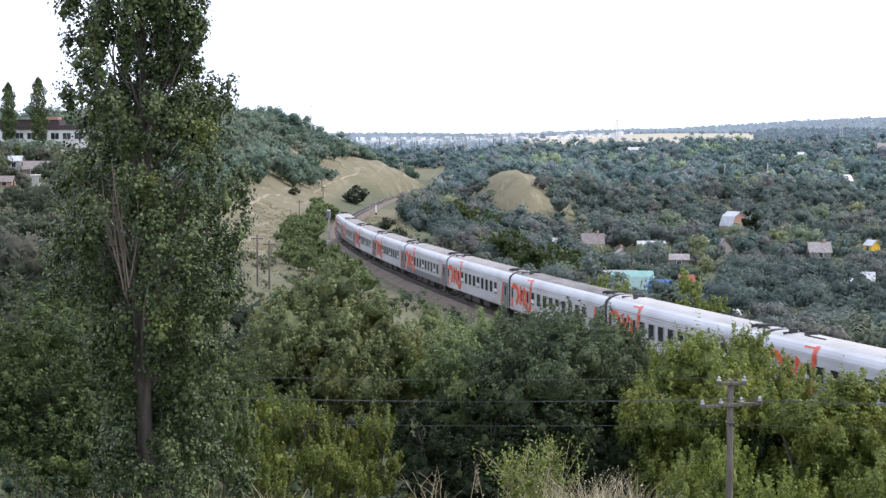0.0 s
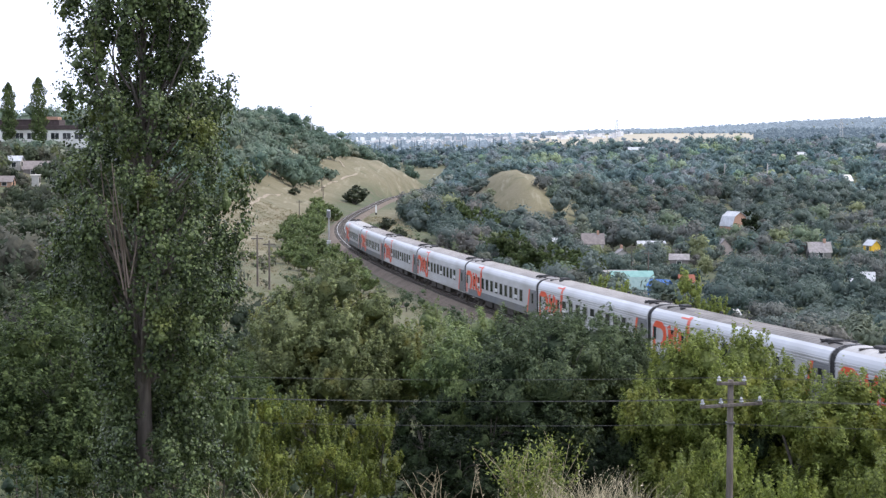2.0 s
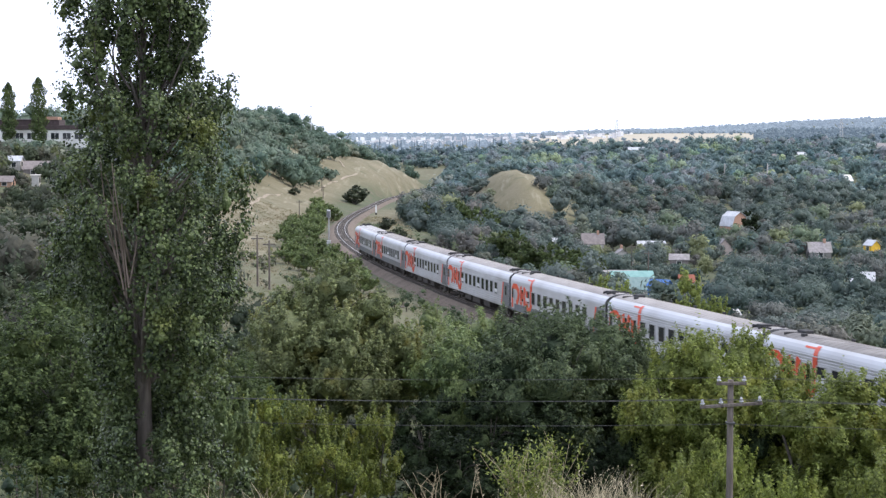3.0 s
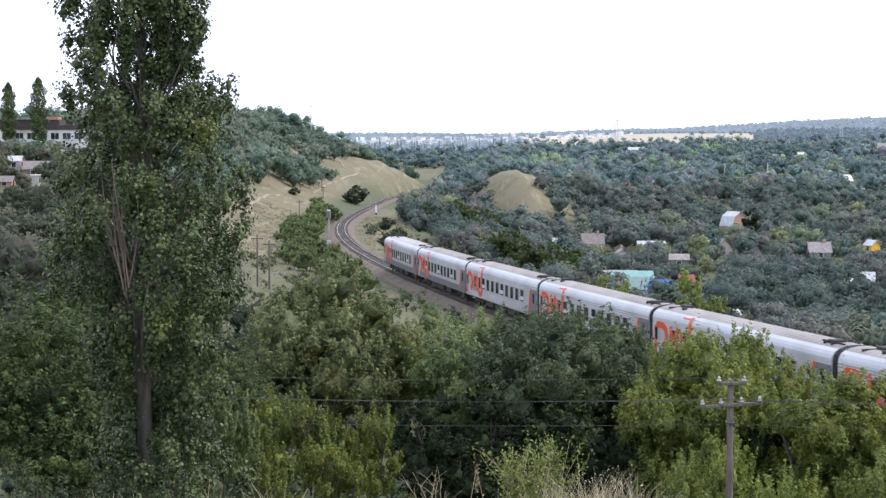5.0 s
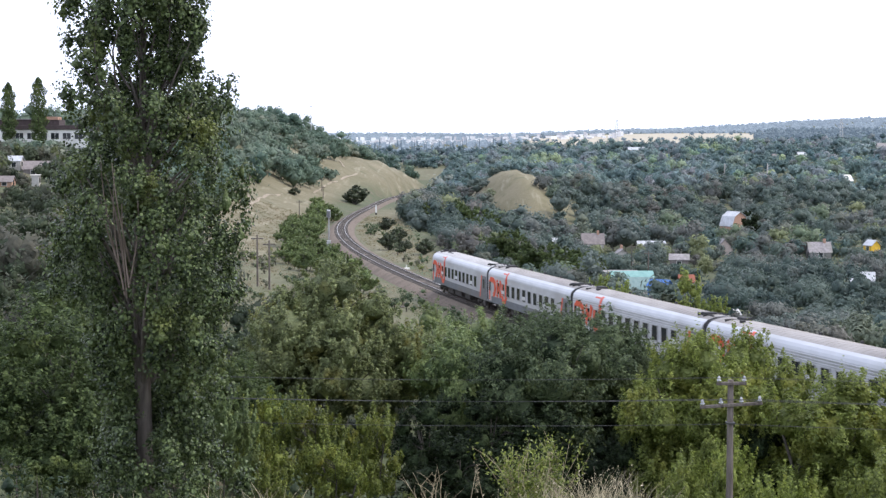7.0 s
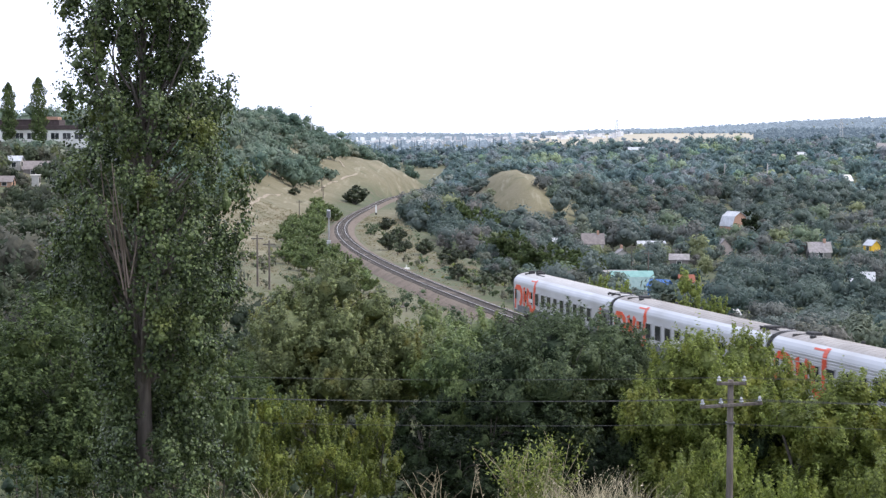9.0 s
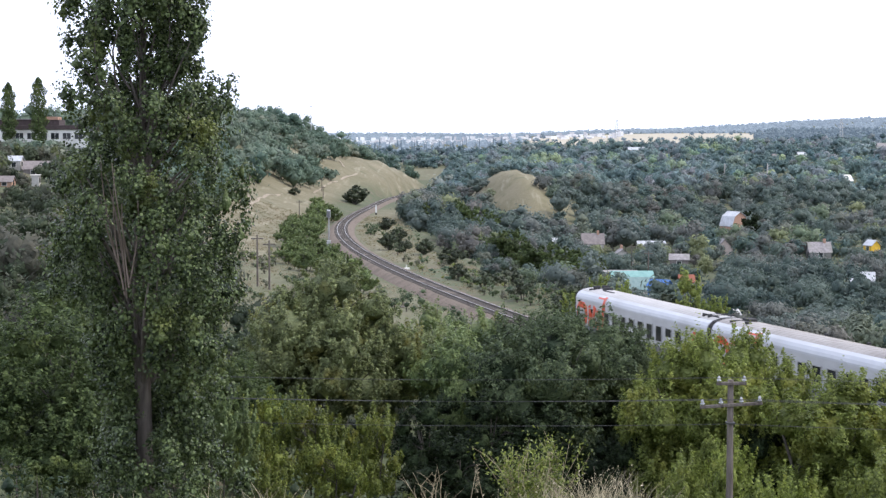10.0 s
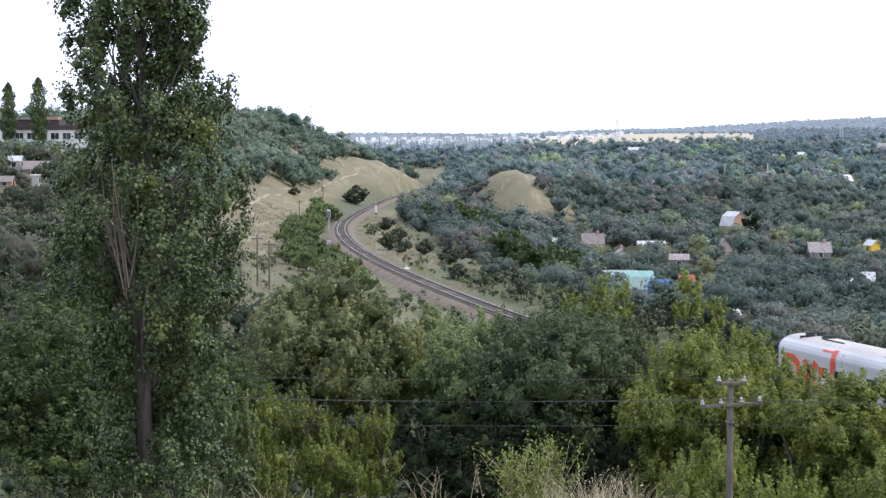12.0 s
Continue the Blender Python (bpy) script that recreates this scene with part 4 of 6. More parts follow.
def plant(src, rows, used=None):
    """Copies of a tree: x, y, turn, height and width factors."""
    for k, (x, y, turn, up, wide) in enumerate(rows):
        m = pose(x, y, float(height(x, y)), 0, 0, turn)
        ob = src if k == 0 else copy_thing(src, m)
        ob.matrix_basis = m
        ob.scale = (wide, wide, up)


def build_poplar():
    """The tall lombardy-like poplar with steep limbs, suckers at its foot and some bare stems."""
    rng = np.random.default_rng(21)
    x0, y0 = -5.70, 30.0
    z0 = float(height(x0, y0))
    t = thing("poplar_tree", pose(x0, y0, z0), "tall columnar poplar with glossy dark green leaves", "tree")
    foot = 9.5 - z0

    def half(z, a):
        """How far the crown reaches out at a height and a bearing: it bulges and narrows, not alike on its two sides."""
        east = np.interp(z, [-2, 0.4, 1.4, 2.3, 3.2, 4.4, 6.2, 7.1, 7.9, 8.15, 8.45, 9.0, 9.6, 11.2, 12.6, 14, 15.2, 16.3], [1.6, 1.85, 1.2, 1.5, 1.8, 2.1, 2.05, 1.8, 1.72, 1.15, 0.95, 1.38, 1.48, 1.4, 1.25, 0.9, 0.5, 0.1])
        west = np.interp(z, [-2, 0.4, 1.8, 2.6, 3.6, 4.2, 5.3, 6.5, 7.0, 7.6, 8.3, 9.3, 11.2, 12.6, 14, 15.2, 16.3], [1.2, 1.15, 0.75, 1.0, 1.35, 1.75, 1.95, 1.82, 1.4, 1.55, 1.25, 1.62, 1.45, 1.25, 0.9, 0.5, 0.1])
        w = 0.5 + 0.5 * np.clip(np.cos(a) * 1.6, -1, 1)
        return east * w + west * (1 - w)
    n = 1750
    z = rng.uniform(-1.6, 16.0, n)
    a = rng.uniform(0, 2 * np.pi, n)
    lump = 1.03 + 0.09 * np.sin(3 * a + z * 1.1) + 0.09 * np.sin(5 * a - z * 2.3 + 1) + 0.07 * np.sin(3.1 * z + 2 * a + 0.6)
    rr = half(z, a) * lump * (0.14 + 0.78 * rng.random(n) ** 0.52)
    c = np.stack([rr * np.cos(a), rr * np.sin(a), z], 1)
    keep = (np.sin(c[:, 0] * 2.3 + 0.5) * np.sin(c[:, 2] * 1.5 + 1.2) * np.sin(c[:, 1] * 1.9 + c[:, 2] * 0.4) < 0.5)
    keep &= ~((c[:, 2] > 0.8) & (c[:, 2] < 3.6) & (abs(c[:, 0]) < 0.24) & (c[:, 1] < 0.25)) & ~((c[:, 2] > 3.9) & (c[:, 2] < 5.6) & (abs(c[:, 0] + 0.34) < 0.24) & (c[:, 1] < 0))
    keep &= ~((c[:, 2] > 7.5) & (c[:, 2] < 8.3) & (abs(c[:, 0] - 0.02) < 0.15) & (c[:, 1] < 0.1))
    c = c[keep]
    per = 105
    r = rng.uniform(0.13, 0.28, (len(c), 1, 1))
    e = rng.normal(size=(len(c), per, 3))
    e[:, :, 2] += 0.2
    e /= np.linalg.norm(e, axis=2, keepdims=True)
    rag = 1 + 0.3 * np.sin(e[:, :, 0:1] * 6 + r * 90) * np.sin(e[:, :, 2:3] * 5 + r * 40)
    off = e * r * (0.5 + 0.6 * rng.random((len(c), per, 1))) * rag * [1, 1, 1.5]
    off[:, :, :2] += (c[:, None, :2] / 1.8) * off[:, :, 2:3] * 0.25
    p = (c[:, None] + off).reshape(-1, 3)
    ax = np.stack([p[:, 0], p[:, 1], np.zeros(len(p))], 1)
    f = ax / 1.8 * 0.5 + e.reshape(-1, 3) * 0.8 + [0, 0, 0.25] + rng.normal(size=p.shape) * 0.55
    v, fc = leaf_quads(p + [0, 0, foot], f, 0.034 * rng.uniform(0.6, 1.35, len(p)), rng, 0.92)
    cv, cf = puffs(c + [0, 0, foot], r[:, 0] * [0.34, 0.34, 0.55], rng, None, 0.3)
    part("crown", mesh_of("crown", np.concatenate([v, cv]), (fc, cf + len(v)), [M["poplar"]], smooth=np.arange(len(fc) + len(cf)) >= len(fc)), None, t)
    trunk = np.array([(0.0, 0, -4.5, 0.24), (-0.05, 0, 1.2, 0.17), (-0.08, 0, 3, 0.155), (-0.1, 0.05, 5.5, 0.10), (0.02, 0, 8, 0.058), (0.0, 0, 11, 0.04), (0.05, 0, 14, 0.025), (0, 0, 16, 0.01)])
    paths = [trunk + [0, 0, foot, 0]]
    for q in rng.choice(np.flatnonzero(c[:, 2] > 3.2), 150, replace=False):
        zb = max(2.2, c[q][2] - rng.uniform(1.0, 3.0))
        b = np.array([np.interp(zb, trunk[:, 2], trunk[:, k]) for k in range(4)])
        paths.append(limb(b[:3] + [0, 0, foot], c[q] + [0, 0, foot], min(0.05, b[3] * 0.4), 0.008, rng, 0.06))
    v, fc = tubes(paths, 7)
    part("trunk", mesh_of("trunk", v, fc, [M["poplar_bark"]], smooth=True), None, t, "rough grey-brown trunk with steep limbs")
    for k in range(9):
        xx = -0.34 + rng.normal() * 0.12
        v, fc = tubes([limb((xx * 0.6, -0.9 + rng.normal() * 0.15, foot + 3.9 + rng.random()), (xx + rng.normal() * 0.12, -1.5 + rng.normal() * 0.1, foot + 5.6 + rng.random() * 1.3), 0.018, 0.006, rng, 0.05)], 5)
        part("bare_stem", mesh_of("bare_stem", v, fc, [M["dry_stem"]], smooth=True), None, t, "brownish bare dead stem")


build_poplar()


def build_near_trees():
    """The trees and bushes between the knoll and the railway."""
    plant(build_tree("tree", 31, 8.9, 7.6, "apricot", "broad olive-green tree with some yellow leaves", shoots=760, per=58, leaf=0.088, low=0.0, lobes=24, lift=0.9, length=0.10), [(-5.6, 76, 0, 1, 1), (-3.0, 78, 110, 0.8, 0.85), (-7.4, 77, 240, 0.84, 0.75)])
    plant(build_tree("tree", 32, 7.7, 8.2, "fresh", "dense fresh green round-topped tree", shoots=520, per=60, leaf=0.09, low=0.0, lobes=18, lobe=0.43, lift=1.0, length=0.11, tips=16), [(1.3, 75, 0, 0.92, 0.85), (-0.4, 86, 70, 0.84, 0.8)])
    plant(build_tree("tree", 33, 8.6, 7.6, "robinia", "dense dark green spreading tree beside the railway", shoots=620, per=60, leaf=0.085, low=0.0, lobes=20, lobe=0.43, lift=0.35, length=0.11, girth=0.24, tips=12), [(6.9, 71, 30, 0.9, 0.95), (4.3, 66, 140, 0.90, 0.85), (3.6, 75, 60, 0.86, 0.8), (5.4, 72, 220, 0.88, 0.8), (8.4, 70.5, 280, 0.82, 0.66)])
    # bushes whose near-black leaves stand for the shade below the crowns
    plant(build_tree("bush", 55, 4.8, 4.2, "dark_and_shaded", "dense bush below the trees with their shade in its leaf colour", "bush", leaf=0.075, low=0.0, stems=3, shoots=230, per=60, lobes=12, lift=0.4), [(1.8, 62, 0, 1.0, 1.0), (4.4, 61, 80, 0.95, 1.0), (-0.4, 63, 160, 0.9, 0.9), (6.4, 59.5, 250, 0.8, 0.8), (3.0, 58, 300, 0.75, 0.9), (0.6, 58, 20, 0.7, 0.9), (12.4, 59.5, 130, 1.0, 0.8)])
    plant(build_tree("tree", 34, 8.0, 5.4, "maple", "light green maple thicket with upright shoots", leaf=0.072, low=0.0, stems=3, shoots=620, per=66, lobes=20, lobe=0.43, lift=1.4, length=0.11, girth=0.26, tips=14), [(9.3, 60, 0, 1.0, 0.95), (10.8, 61, 80, 1.07, 0.95), (14.5, 58, 200, 0.93, 1.05), (16.8, 58, 300, 0.97, 1.1), (13.0, 65, 20, 1.08, 0.95), (10.2, 64.5, 130, 0.98, 0.85)])
    plant(build_tree("bush", 35, 4.2, 3.4, "yellowing", "yellow-green young maple bush with upright shoots", "bush", leaf=0.068, low=0.0, stems=4, shoots=240, per=60, lobes=12, lift=1.1, length=0.16, girth=0.30, tips=30), [(-4.7, 56, 40, 1.05, 0.75), (-2.6, 57, 120, 1.0, 0.7), (-6.6, 57, 250, 0.95, 0.7), (-3.7, 53, 20, 0.8, 0.65), (-5.7, 52, 300, 0.75, 0.6)])
    plant(build_tree("bush", 56, 4.2, 3.4, "maple", "fresh green young maple bush with upright shoots", "bush", leaf=0.068, low=0.0, stems=4, shoots=240, per=60, lobes=11, lift=1.6, length=0.2, girth=0.26, tips=40), [(7.9, 51.5, 0, 1.0, 0.8), (9.7, 53, 10, 1.1, 0.85), (11.6, 50, 90, 1.0, 0.85), (14.6, 51, 190, 1.15, 0.95), (16.4, 52, 260, 1.1, 0.9)])
    plant(build_tree("tree", 36, 7.2, 5.4, "acacia", "dark green tree on the slope", leaf=0.075, low=0.0, stems=2, shoots=520, per=60, lobes=16, lift=0.4, length=0.14, girth=0.26, core=0.45, limbs=8), [(-12.6, 50, 0, 0.95, 1), (-10.3, 58, 120, 0.9, 1.0), (-15.2, 60, 200, 1.0, 1.1), (-8.3, 64, 50, 0.68, 0.9)])
    plant(build_tree("bush", 37, 4.2, 3.6, "fresh", "light green leafy bush on the slope", "bush", leaf=0.072, low=0.0, stems=4, shoots=190, per=60, lobes=11, lift=0.9, length=0.18), [(-7.4, 52, 0, 1.2, 0.7), (-0.8, 92, 20, 1.25, 1.1)])
    # scrub along the far side of the line, and the yellow-green saplings there
    plant(build_tree("bush", 38, 2.6, 3.4, "shrub", "low grey-green scrub beside the railway", "bush", leaf=0.11, low=0.0, stems=4, shoots=70, per=36, lobes=9, lift=0.9), [
        (11.5, 150, 0, 0.8, 1), (8.5, 166, 50, 0.9, 1.1), (13.0, 158, 90, 1, 1.2), (14.6, 142, 130, 1, 1), (17.3, 133, 10, 1.1, 1.2), (19.4, 124, 200, 1, 1.1), (5.2, 182, 20, 0.8, 1), (8.2, 186, 240, 1.1, 1.1), (2.2, 198, 300, 0.9, 1),
        (21.8, 118, 70, 1.1, 1.1), (24.3, 110, 160, 1.2, 1.2), (26.8, 104, 250, 1.2, 1.2), (20.5, 140, 330, 1.3, 1.3)])
    plant(build_tree("tree", 39, 5.2, 3.0, "sapling", "yellow-green sapling behind the railway", leaf=0.11, low=0.0, stems=3, shoots=120, per=38, lobes=10, lift=1.5, length=0.2, tips=20), [(19.8, 126, 0, 1.15, 1.0), (13.6, 137, 80, 0.95, 1.0), (15.3, 134, 160, 0.9, 0.8), (11.6, 140, 240, 0.6, 0.9), (21.6, 124, 40, 0.8, 0.9)])
    # bushes at the bend and on the open slopes
    plant(build_tree("bush", 40, 3.0, 4.4, "shrub", "rounded dark green bush on the dry slope", "bush", leaf=0.14, low=0.0, stems=4, shoots=140, per=36, lobes=10, lift=0.5, core=0.6), [
        (-9.0, 258, 0, 1, 0.95), (-6.2, 247, 90, 0.75, 0.8), (-27.3, 485, 40, 2.0, 2.2), (-8.2, 300, 200, 0.7, 1.0), (1.5, 226, 130, 0.8, 1.0), (-3.0, 240, 20, 0.8, 0.8), (-12.0, 330, 60, 0.9, 1.1), (-43, 452, 10, 0.7, 1.0)])
    plant(build_tree("tree", 46, 5.2, 5.0, "fresh", "fresh green bushy tree beside the railway bend", leaf=0.15, low=0.0, stems=3, shoots=190, per=36, lobes=12, lift=1.0, core=0.55), [
        (-22.5, 268, 0, 0.75, 0.9), (-24.0, 292, 70, 0.9, 1.0), (-26.5, 318, 150, 0.95, 1.1), (-27.5, 342, 230, 0.9, 1.0), (-25.6, 362, 300, 0.9, 1.0), (-21.5, 243, 40, 0.7, 0.8), (-31.5, 330, 100, 0.7, 0.8),
        (-23.0, 250, 0, 0.62, 0.80), (-18.7, 232, 47, 0.68, 0.88), (-14.7, 210, 94, 0.74, 0.80), (-17.6, 204, 141, 0.62, 0.88), (-14.8, 196, 188, 0.68, 0.80), (-11.7, 186, 235, 0.74, 0.88), (-9.0, 173, 282, 0.62, 0.80), (-21.0, 217, 329, 0.68, 0.88),
        (-28.6, 356, 20, 0.8, 0.95), (-29.6, 374, 130, 0.95, 1.05), (-31.0, 392, 210, 0.9, 1.0), (-32.6, 410, 280, 0.85, 1.0), (-34.2, 428, 60, 0.7, 0.9), (-29.2, 303, 100, 0.8, 0.95), (-27.0, 280, 190, 0.8, 0.9), (-25.8, 262, 330, 0.75, 0.9)])
    plant(build_tree("tree", 47, 8.4, 7.2, "acacia", "broad dark green tree below the embankment", leaf=0.17, low=0.0, shoots=240, per=38, lobes=16, lift=0.6, length=0.10, core=0.6), [
        (2.6, 330, 0, 1.05, 1.0), (8.2, 336, 90, 1.1, 1.1), (4.2, 350, 170, 1.2, 1.1), (10.6, 242, 240, 0.85, 1.0), (14.4, 228, 300, 0.78, 1.1), (15.9, 205, 60, 0.78, 1.0), (18.4, 212, 120, 0.75, 1.0), (6.2, 268, 20, 0.6, 0.9), (-2.0, 372, 200, 0.9, 0.9), (12.2, 285, 80, 0.8, 1.0)])
    plant(build_tree("tree", 61, 9.4, 4.6, "dark_and_shaded", "tall very dark green tree beside the brick house", leaf=0.2, low=0.0, shoots=200, per=40, lobes=18, lift=1.2, length=0.10, core=0.7), [(70.6, 362, 30, 0.8, 0.95)])


build_near_trees()


# ---- woods and gardens, too many to count ----
HOUSE_SPOTS = []


def woodland(name, label, leaves, y0, y1, gap, leafs, leaf, allow, tall, seed, wide=(1.4, 2.9), flat=1.0, lobes=6, core=0.82):
    """A scatter of small trees: stems and leaf clusters in one object."""
    rng = np.random.default_rng(seed)
    X, Y = [], []
    for y in np.arange(y0, y1, gap):
        w = 0.31 * y + 12
        x = np.arange(-w, w, gap)
        X.append(x + rng.uniform(-0.8, 0.8, len(x)) * gap), Y.append(y + rng.uniform(-0.8, 0.8, len(x)) * gap)
    x, y = np.concatenate(X), np.concatenate(Y)
    ok = allow(x, y) & (rng.random(len(x)) < 0.93)
    for hx, hy, r in HOUSE_SPOTS:
        far = math.hypot(hx, hy)
        along, side = (x * hx + y * hy) / far, abs(x * hy - y * hx) / far
        ok &= ~((along < far + r) & (along > far - 0.62 * r - 0.6) & (side < 0.85 * r))
    x, y = x[ok], y[ok]
    n = len(x)
    # trees between the eye and a house are kept low to leave it visible
    low = np.ones(n)
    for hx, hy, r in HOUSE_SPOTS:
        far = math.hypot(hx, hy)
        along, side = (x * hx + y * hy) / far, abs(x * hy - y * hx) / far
        view_cut = 0.5 if hx > 0 and r > 3.5 and far < 262 else 1.0  # trees before nearer houses lowered further, so these show from the eye
        low = np.where((along < far) & (along > far - 45 / view_cut ** 0.4) & (side < r + 1.4), np.minimum(low, view_cut * np.where(along > far - 22, 0.42, 0.58)), low)
    tone = np.clip(0.48 + 0.30 * np.sin(x * 0.045 + 2) * np.sin(y * 0.031 + 1) + 0.15 * np.sin(x * 0.13 + y * 0.07) + rng.normal(size=n) * 0.22, 0, 1)
    size = np.exp(rng.normal(size=n) * 0.24)
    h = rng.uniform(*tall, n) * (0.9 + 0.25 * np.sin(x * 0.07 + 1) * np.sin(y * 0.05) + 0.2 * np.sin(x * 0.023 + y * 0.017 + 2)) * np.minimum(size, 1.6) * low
    big = rng.random(n) < 0.05
    tone = np.where(big, tone * 0.35, tone)
    h = np.where(big & (low > 0.9), h * 1.3, h)
    h = np.minimum(h, 1.2 * tall[1])
    yard = (x < -72) & (y > 298) & (y < 362)
    h = np.where(yard, np.clip(17.0 - height(x, y), 1.2, 5.5) * rng.uniform(0.75, 1.0, n), h)
    r = np.minimum(rng.uniform(*wide, n) * gap / 3.7 * size * np.where(big, 1.3, 1), h * 0.68)
    z = height(x, y)
    # each crown is a heap of rounded lobes, clothed in leaf sprays that follow their curve
    lob = rng.normal(size=(n, lobes, 3))
    lob[:, :, 2] = lob[:, :, 2] * 0.75 + 0.12
    lob /= np.linalg.norm(lob, axis=2, keepdims=True)
    lob *= rng.uniform(0.45, 0.72, (n, lobes, 1))
    lob[:, 0] *= 0.2
    lob[:, 0, 2] -= 0.36
    lr = rng.uniform(0.28, 0.48, (n, lobes))
    lr[:, 0] = 0.68
    pick = rng.integers(0, lobes, (n, leafs))
    d = rng.normal(size=(n, leafs, 3))
    d[:, :, 2] += 0.5
    d /= np.linalg.norm(d, axis=2, keepdims=True)
    row = np.arange(n)[:, None]
    c = lob[row, pick] + d * (lr[row, pick] * (core + (1.28 - core) * rng.random((n, leafs))))[:, :, None]
    p = np.stack([x[:, None] + c[:, :, 0] * r[:, None], y[:, None] + c[:, :, 1] * r[:, None], z[:, None] + h[:, None] * (0.50 + 0.5 * flat * c[:, :, 2])], 2).reshape(-1, 3)
    face = d.reshape(-1, 3) + c.reshape(-1, 3) * 0.4 + [0, 0, 0.1] + rng.normal(size=(n * leafs, 3)) * 0.3
    v, f = leaf_quads(p, face, leaf * rng.uniform(0.6, 1.35, len(p)) * np.repeat(np.clip(r / 2, 0.7, 1.3), leafs), rng, 0.9)
    keep = np.ones(len(v), bool)
    keep[3::4] = False
    v = v[keep]
    f = np.arange(len(v)).reshape(-1, 3)[:, ::-1]
    mid = np.stack([x[:, None] + lob[:, :, 0] * r[:, None], y[:, None] + lob[:, :, 1] * r[:, None], z[:, None] + h[:, None] * (0.50 + 0.5 * flat * lob[:, :, 2])], 2).reshape(-1, 3)
    rad = np.stack([lr * r[:, None], lr * r[:, None], lr * h[:, None] * 0.5 * flat], 2).reshape(-1, 3) * core
    cv, cf = puffs(mid, rad, rng, None if y0 >= 300 else False, 0.12)
    k = np.arange(3)
    ring = np.stack([np.cos(k * 2.0944), np.sin(k * 2.0944)], 1)
    lo = np.stack([x[:, None] + ring[:, 0] * 0.13, y[:, None] + ring[:, 1] * 0.13, np.repeat(z[:, None] - 0.4, 3, 1)], 2)
    hi = np.stack([x, y, z + h * 0.7], 1)[:, None]
    sv = np.concatenate([lo, hi], 1).reshape(-1, 3)
    sf = (np.array([(0, 1, 3), (1, 2, 3), (2, 0, 3)])[None] + (np.arange(n) * 4)[:, None, None]).reshape(-1, 3)
    slots = np.concatenate([np.zeros(len(f) + len(cf)), np.ones(len(sf))])
    smooth = np.concatenate([np.ones(len(f)), np.ones(len(cf)), np.zeros(len(sf))])
    me = mesh_of(name, np.concatenate([v, cv, sv]), np.concatenate([f, cf + len(v), sf + len(v) + len(cv)]), [M[leaves], M["bark"]], slots, smooth)
    # leaves take the soft shading of the lobe they clothe
    soft = d.reshape(-1, 3) + c.reshape(-1, 3) * 0.7 + rng.normal(size=(n * leafs, 3)) * 0.18
    round_core = (cv.reshape(n * lobes, -1, 3) - mid[:, None]).reshape(-1, 3) / np.repeat(rad, len(cv) // len(mid), 0)
    way = np.concatenate([np.repeat(soft, 3, 0), round_core + np.repeat(lob.reshape(-1, 3), len(cv) // len(mid), 0) * 0.7, sv - np.repeat(np.stack([x, y, z], 1), 4, 0)])
    way /= np.linalg.norm(way, axis=1, keepdims=True) + 1e-9
    me.attributes.new("custom_normal", "FLOAT_VECTOR", "POINT").data.foreach_set("vector", way.astype(np.float32).ravel())
    each = me.attributes.new("tone", "FLOAT", "POINT")
    each.data.foreach_set("value", np.concatenate([np.repeat(tone, 3 * leafs), np.repeat(tone, len(cv) // n), np.repeat(tone, 4)]).astype(np.float32))
    return tagged(new(name, me), label, "woodland", kind="stuff")


def grassy(x, y):
    """The open dry slopes that carry no trees."""
    dw = west_of_track(x, y)
    lump = 2.5 * np.sin(y * 0.045 + 1) + 2 * np.sin(x * 0.13 + y * 0.02)
    meadow = (dw > 0) & (dw < np.interp(y, [300, 420, 480, 550, 600], [29, 29, 23, 19, 20]) + lump) & (y > 118) & (y < 745)
    flank = 25.5 + (440 - y) * 0.13 + 1.2 * np.sin(y * 0.35)
    return meadow | (spur_east(x, y) > 0.13) & (x < flank) & (x > 12.0 + (466 - y) * 0.09) & (y < 470) & (y > 385) | (abs(dw) < 6) & (y < 720)


def gardens(x, y):
    dw = west_of_track(x, y)
    return ~grassy(x, y) & ((dw < -13 - 6 * (1 - ss(300, 400, y)) * ss(200, 260, y)) | (y > 738)) & (np.abs(np.arctan2(x, y)) < 0.295) & ~((y > 690) & (y < 950) & (x / y > -0.03) & (x / y < 0.003 + 0.00003 * (y - 820)))


def west_hill(x, y):
    dw = west_of_track(x, y)
    return ~grassy(x, y) & (dw > 8) & (x / y > -0.31) & ~((x < -80) & (y > 352) & (y < 386)) & ~((x < -84) & (y >= 386) & (y < 480))


def lineside(x, y):
    dw = west_of_track(x, y)
    return (((dw < -4.5) & (dw > -16) & ((y < 236) | (np.sin(x * 1.1 + y * 0.3) > 0.75))) | ((dw > 4.5) & (dw < 30) & (y < 240) & (np.sin(x * 0.7 - y * 0.13) > -0.35))) & (np.sin(x * 0.9 + y * 0.23) + np.sin(y * 0.31 - x * 0.4) > -1.25)


def plain(x, y):
    clear = np.sin(x * 0.008 + 1.7) * np.sin(y * 0.006 + x * 0.002) < 0.62
    return (np.abs(np.arctan2(x, y)) < 0.285) & clear


def poplar_rows(x, y):
    """Rows of tall trees on the low ground in front of the town."""
    row = (np.abs((y + 0.6 * x) % 260 - 130) < 16) & (np.sin(x * 0.05 + y * 0.01) > -0.3)
    return row & (x / y > -0.055) & (x / y < 0.045)


def town_trees(x, y):
    return (x / y > -0.07) & (x / y < 0.05) & ((y < 2850) | (np.sin(x * 0.021 + y * 0.013) > 0.1))


def field_belts(x, y):
    row = np.abs((y + 0.35 * x) % 430 - 215) < 14
    return row & (x / y > 0.03) & (x / y < 0.29) & (np.sin(x * 0.013 + y * 0.004) > -0.55)


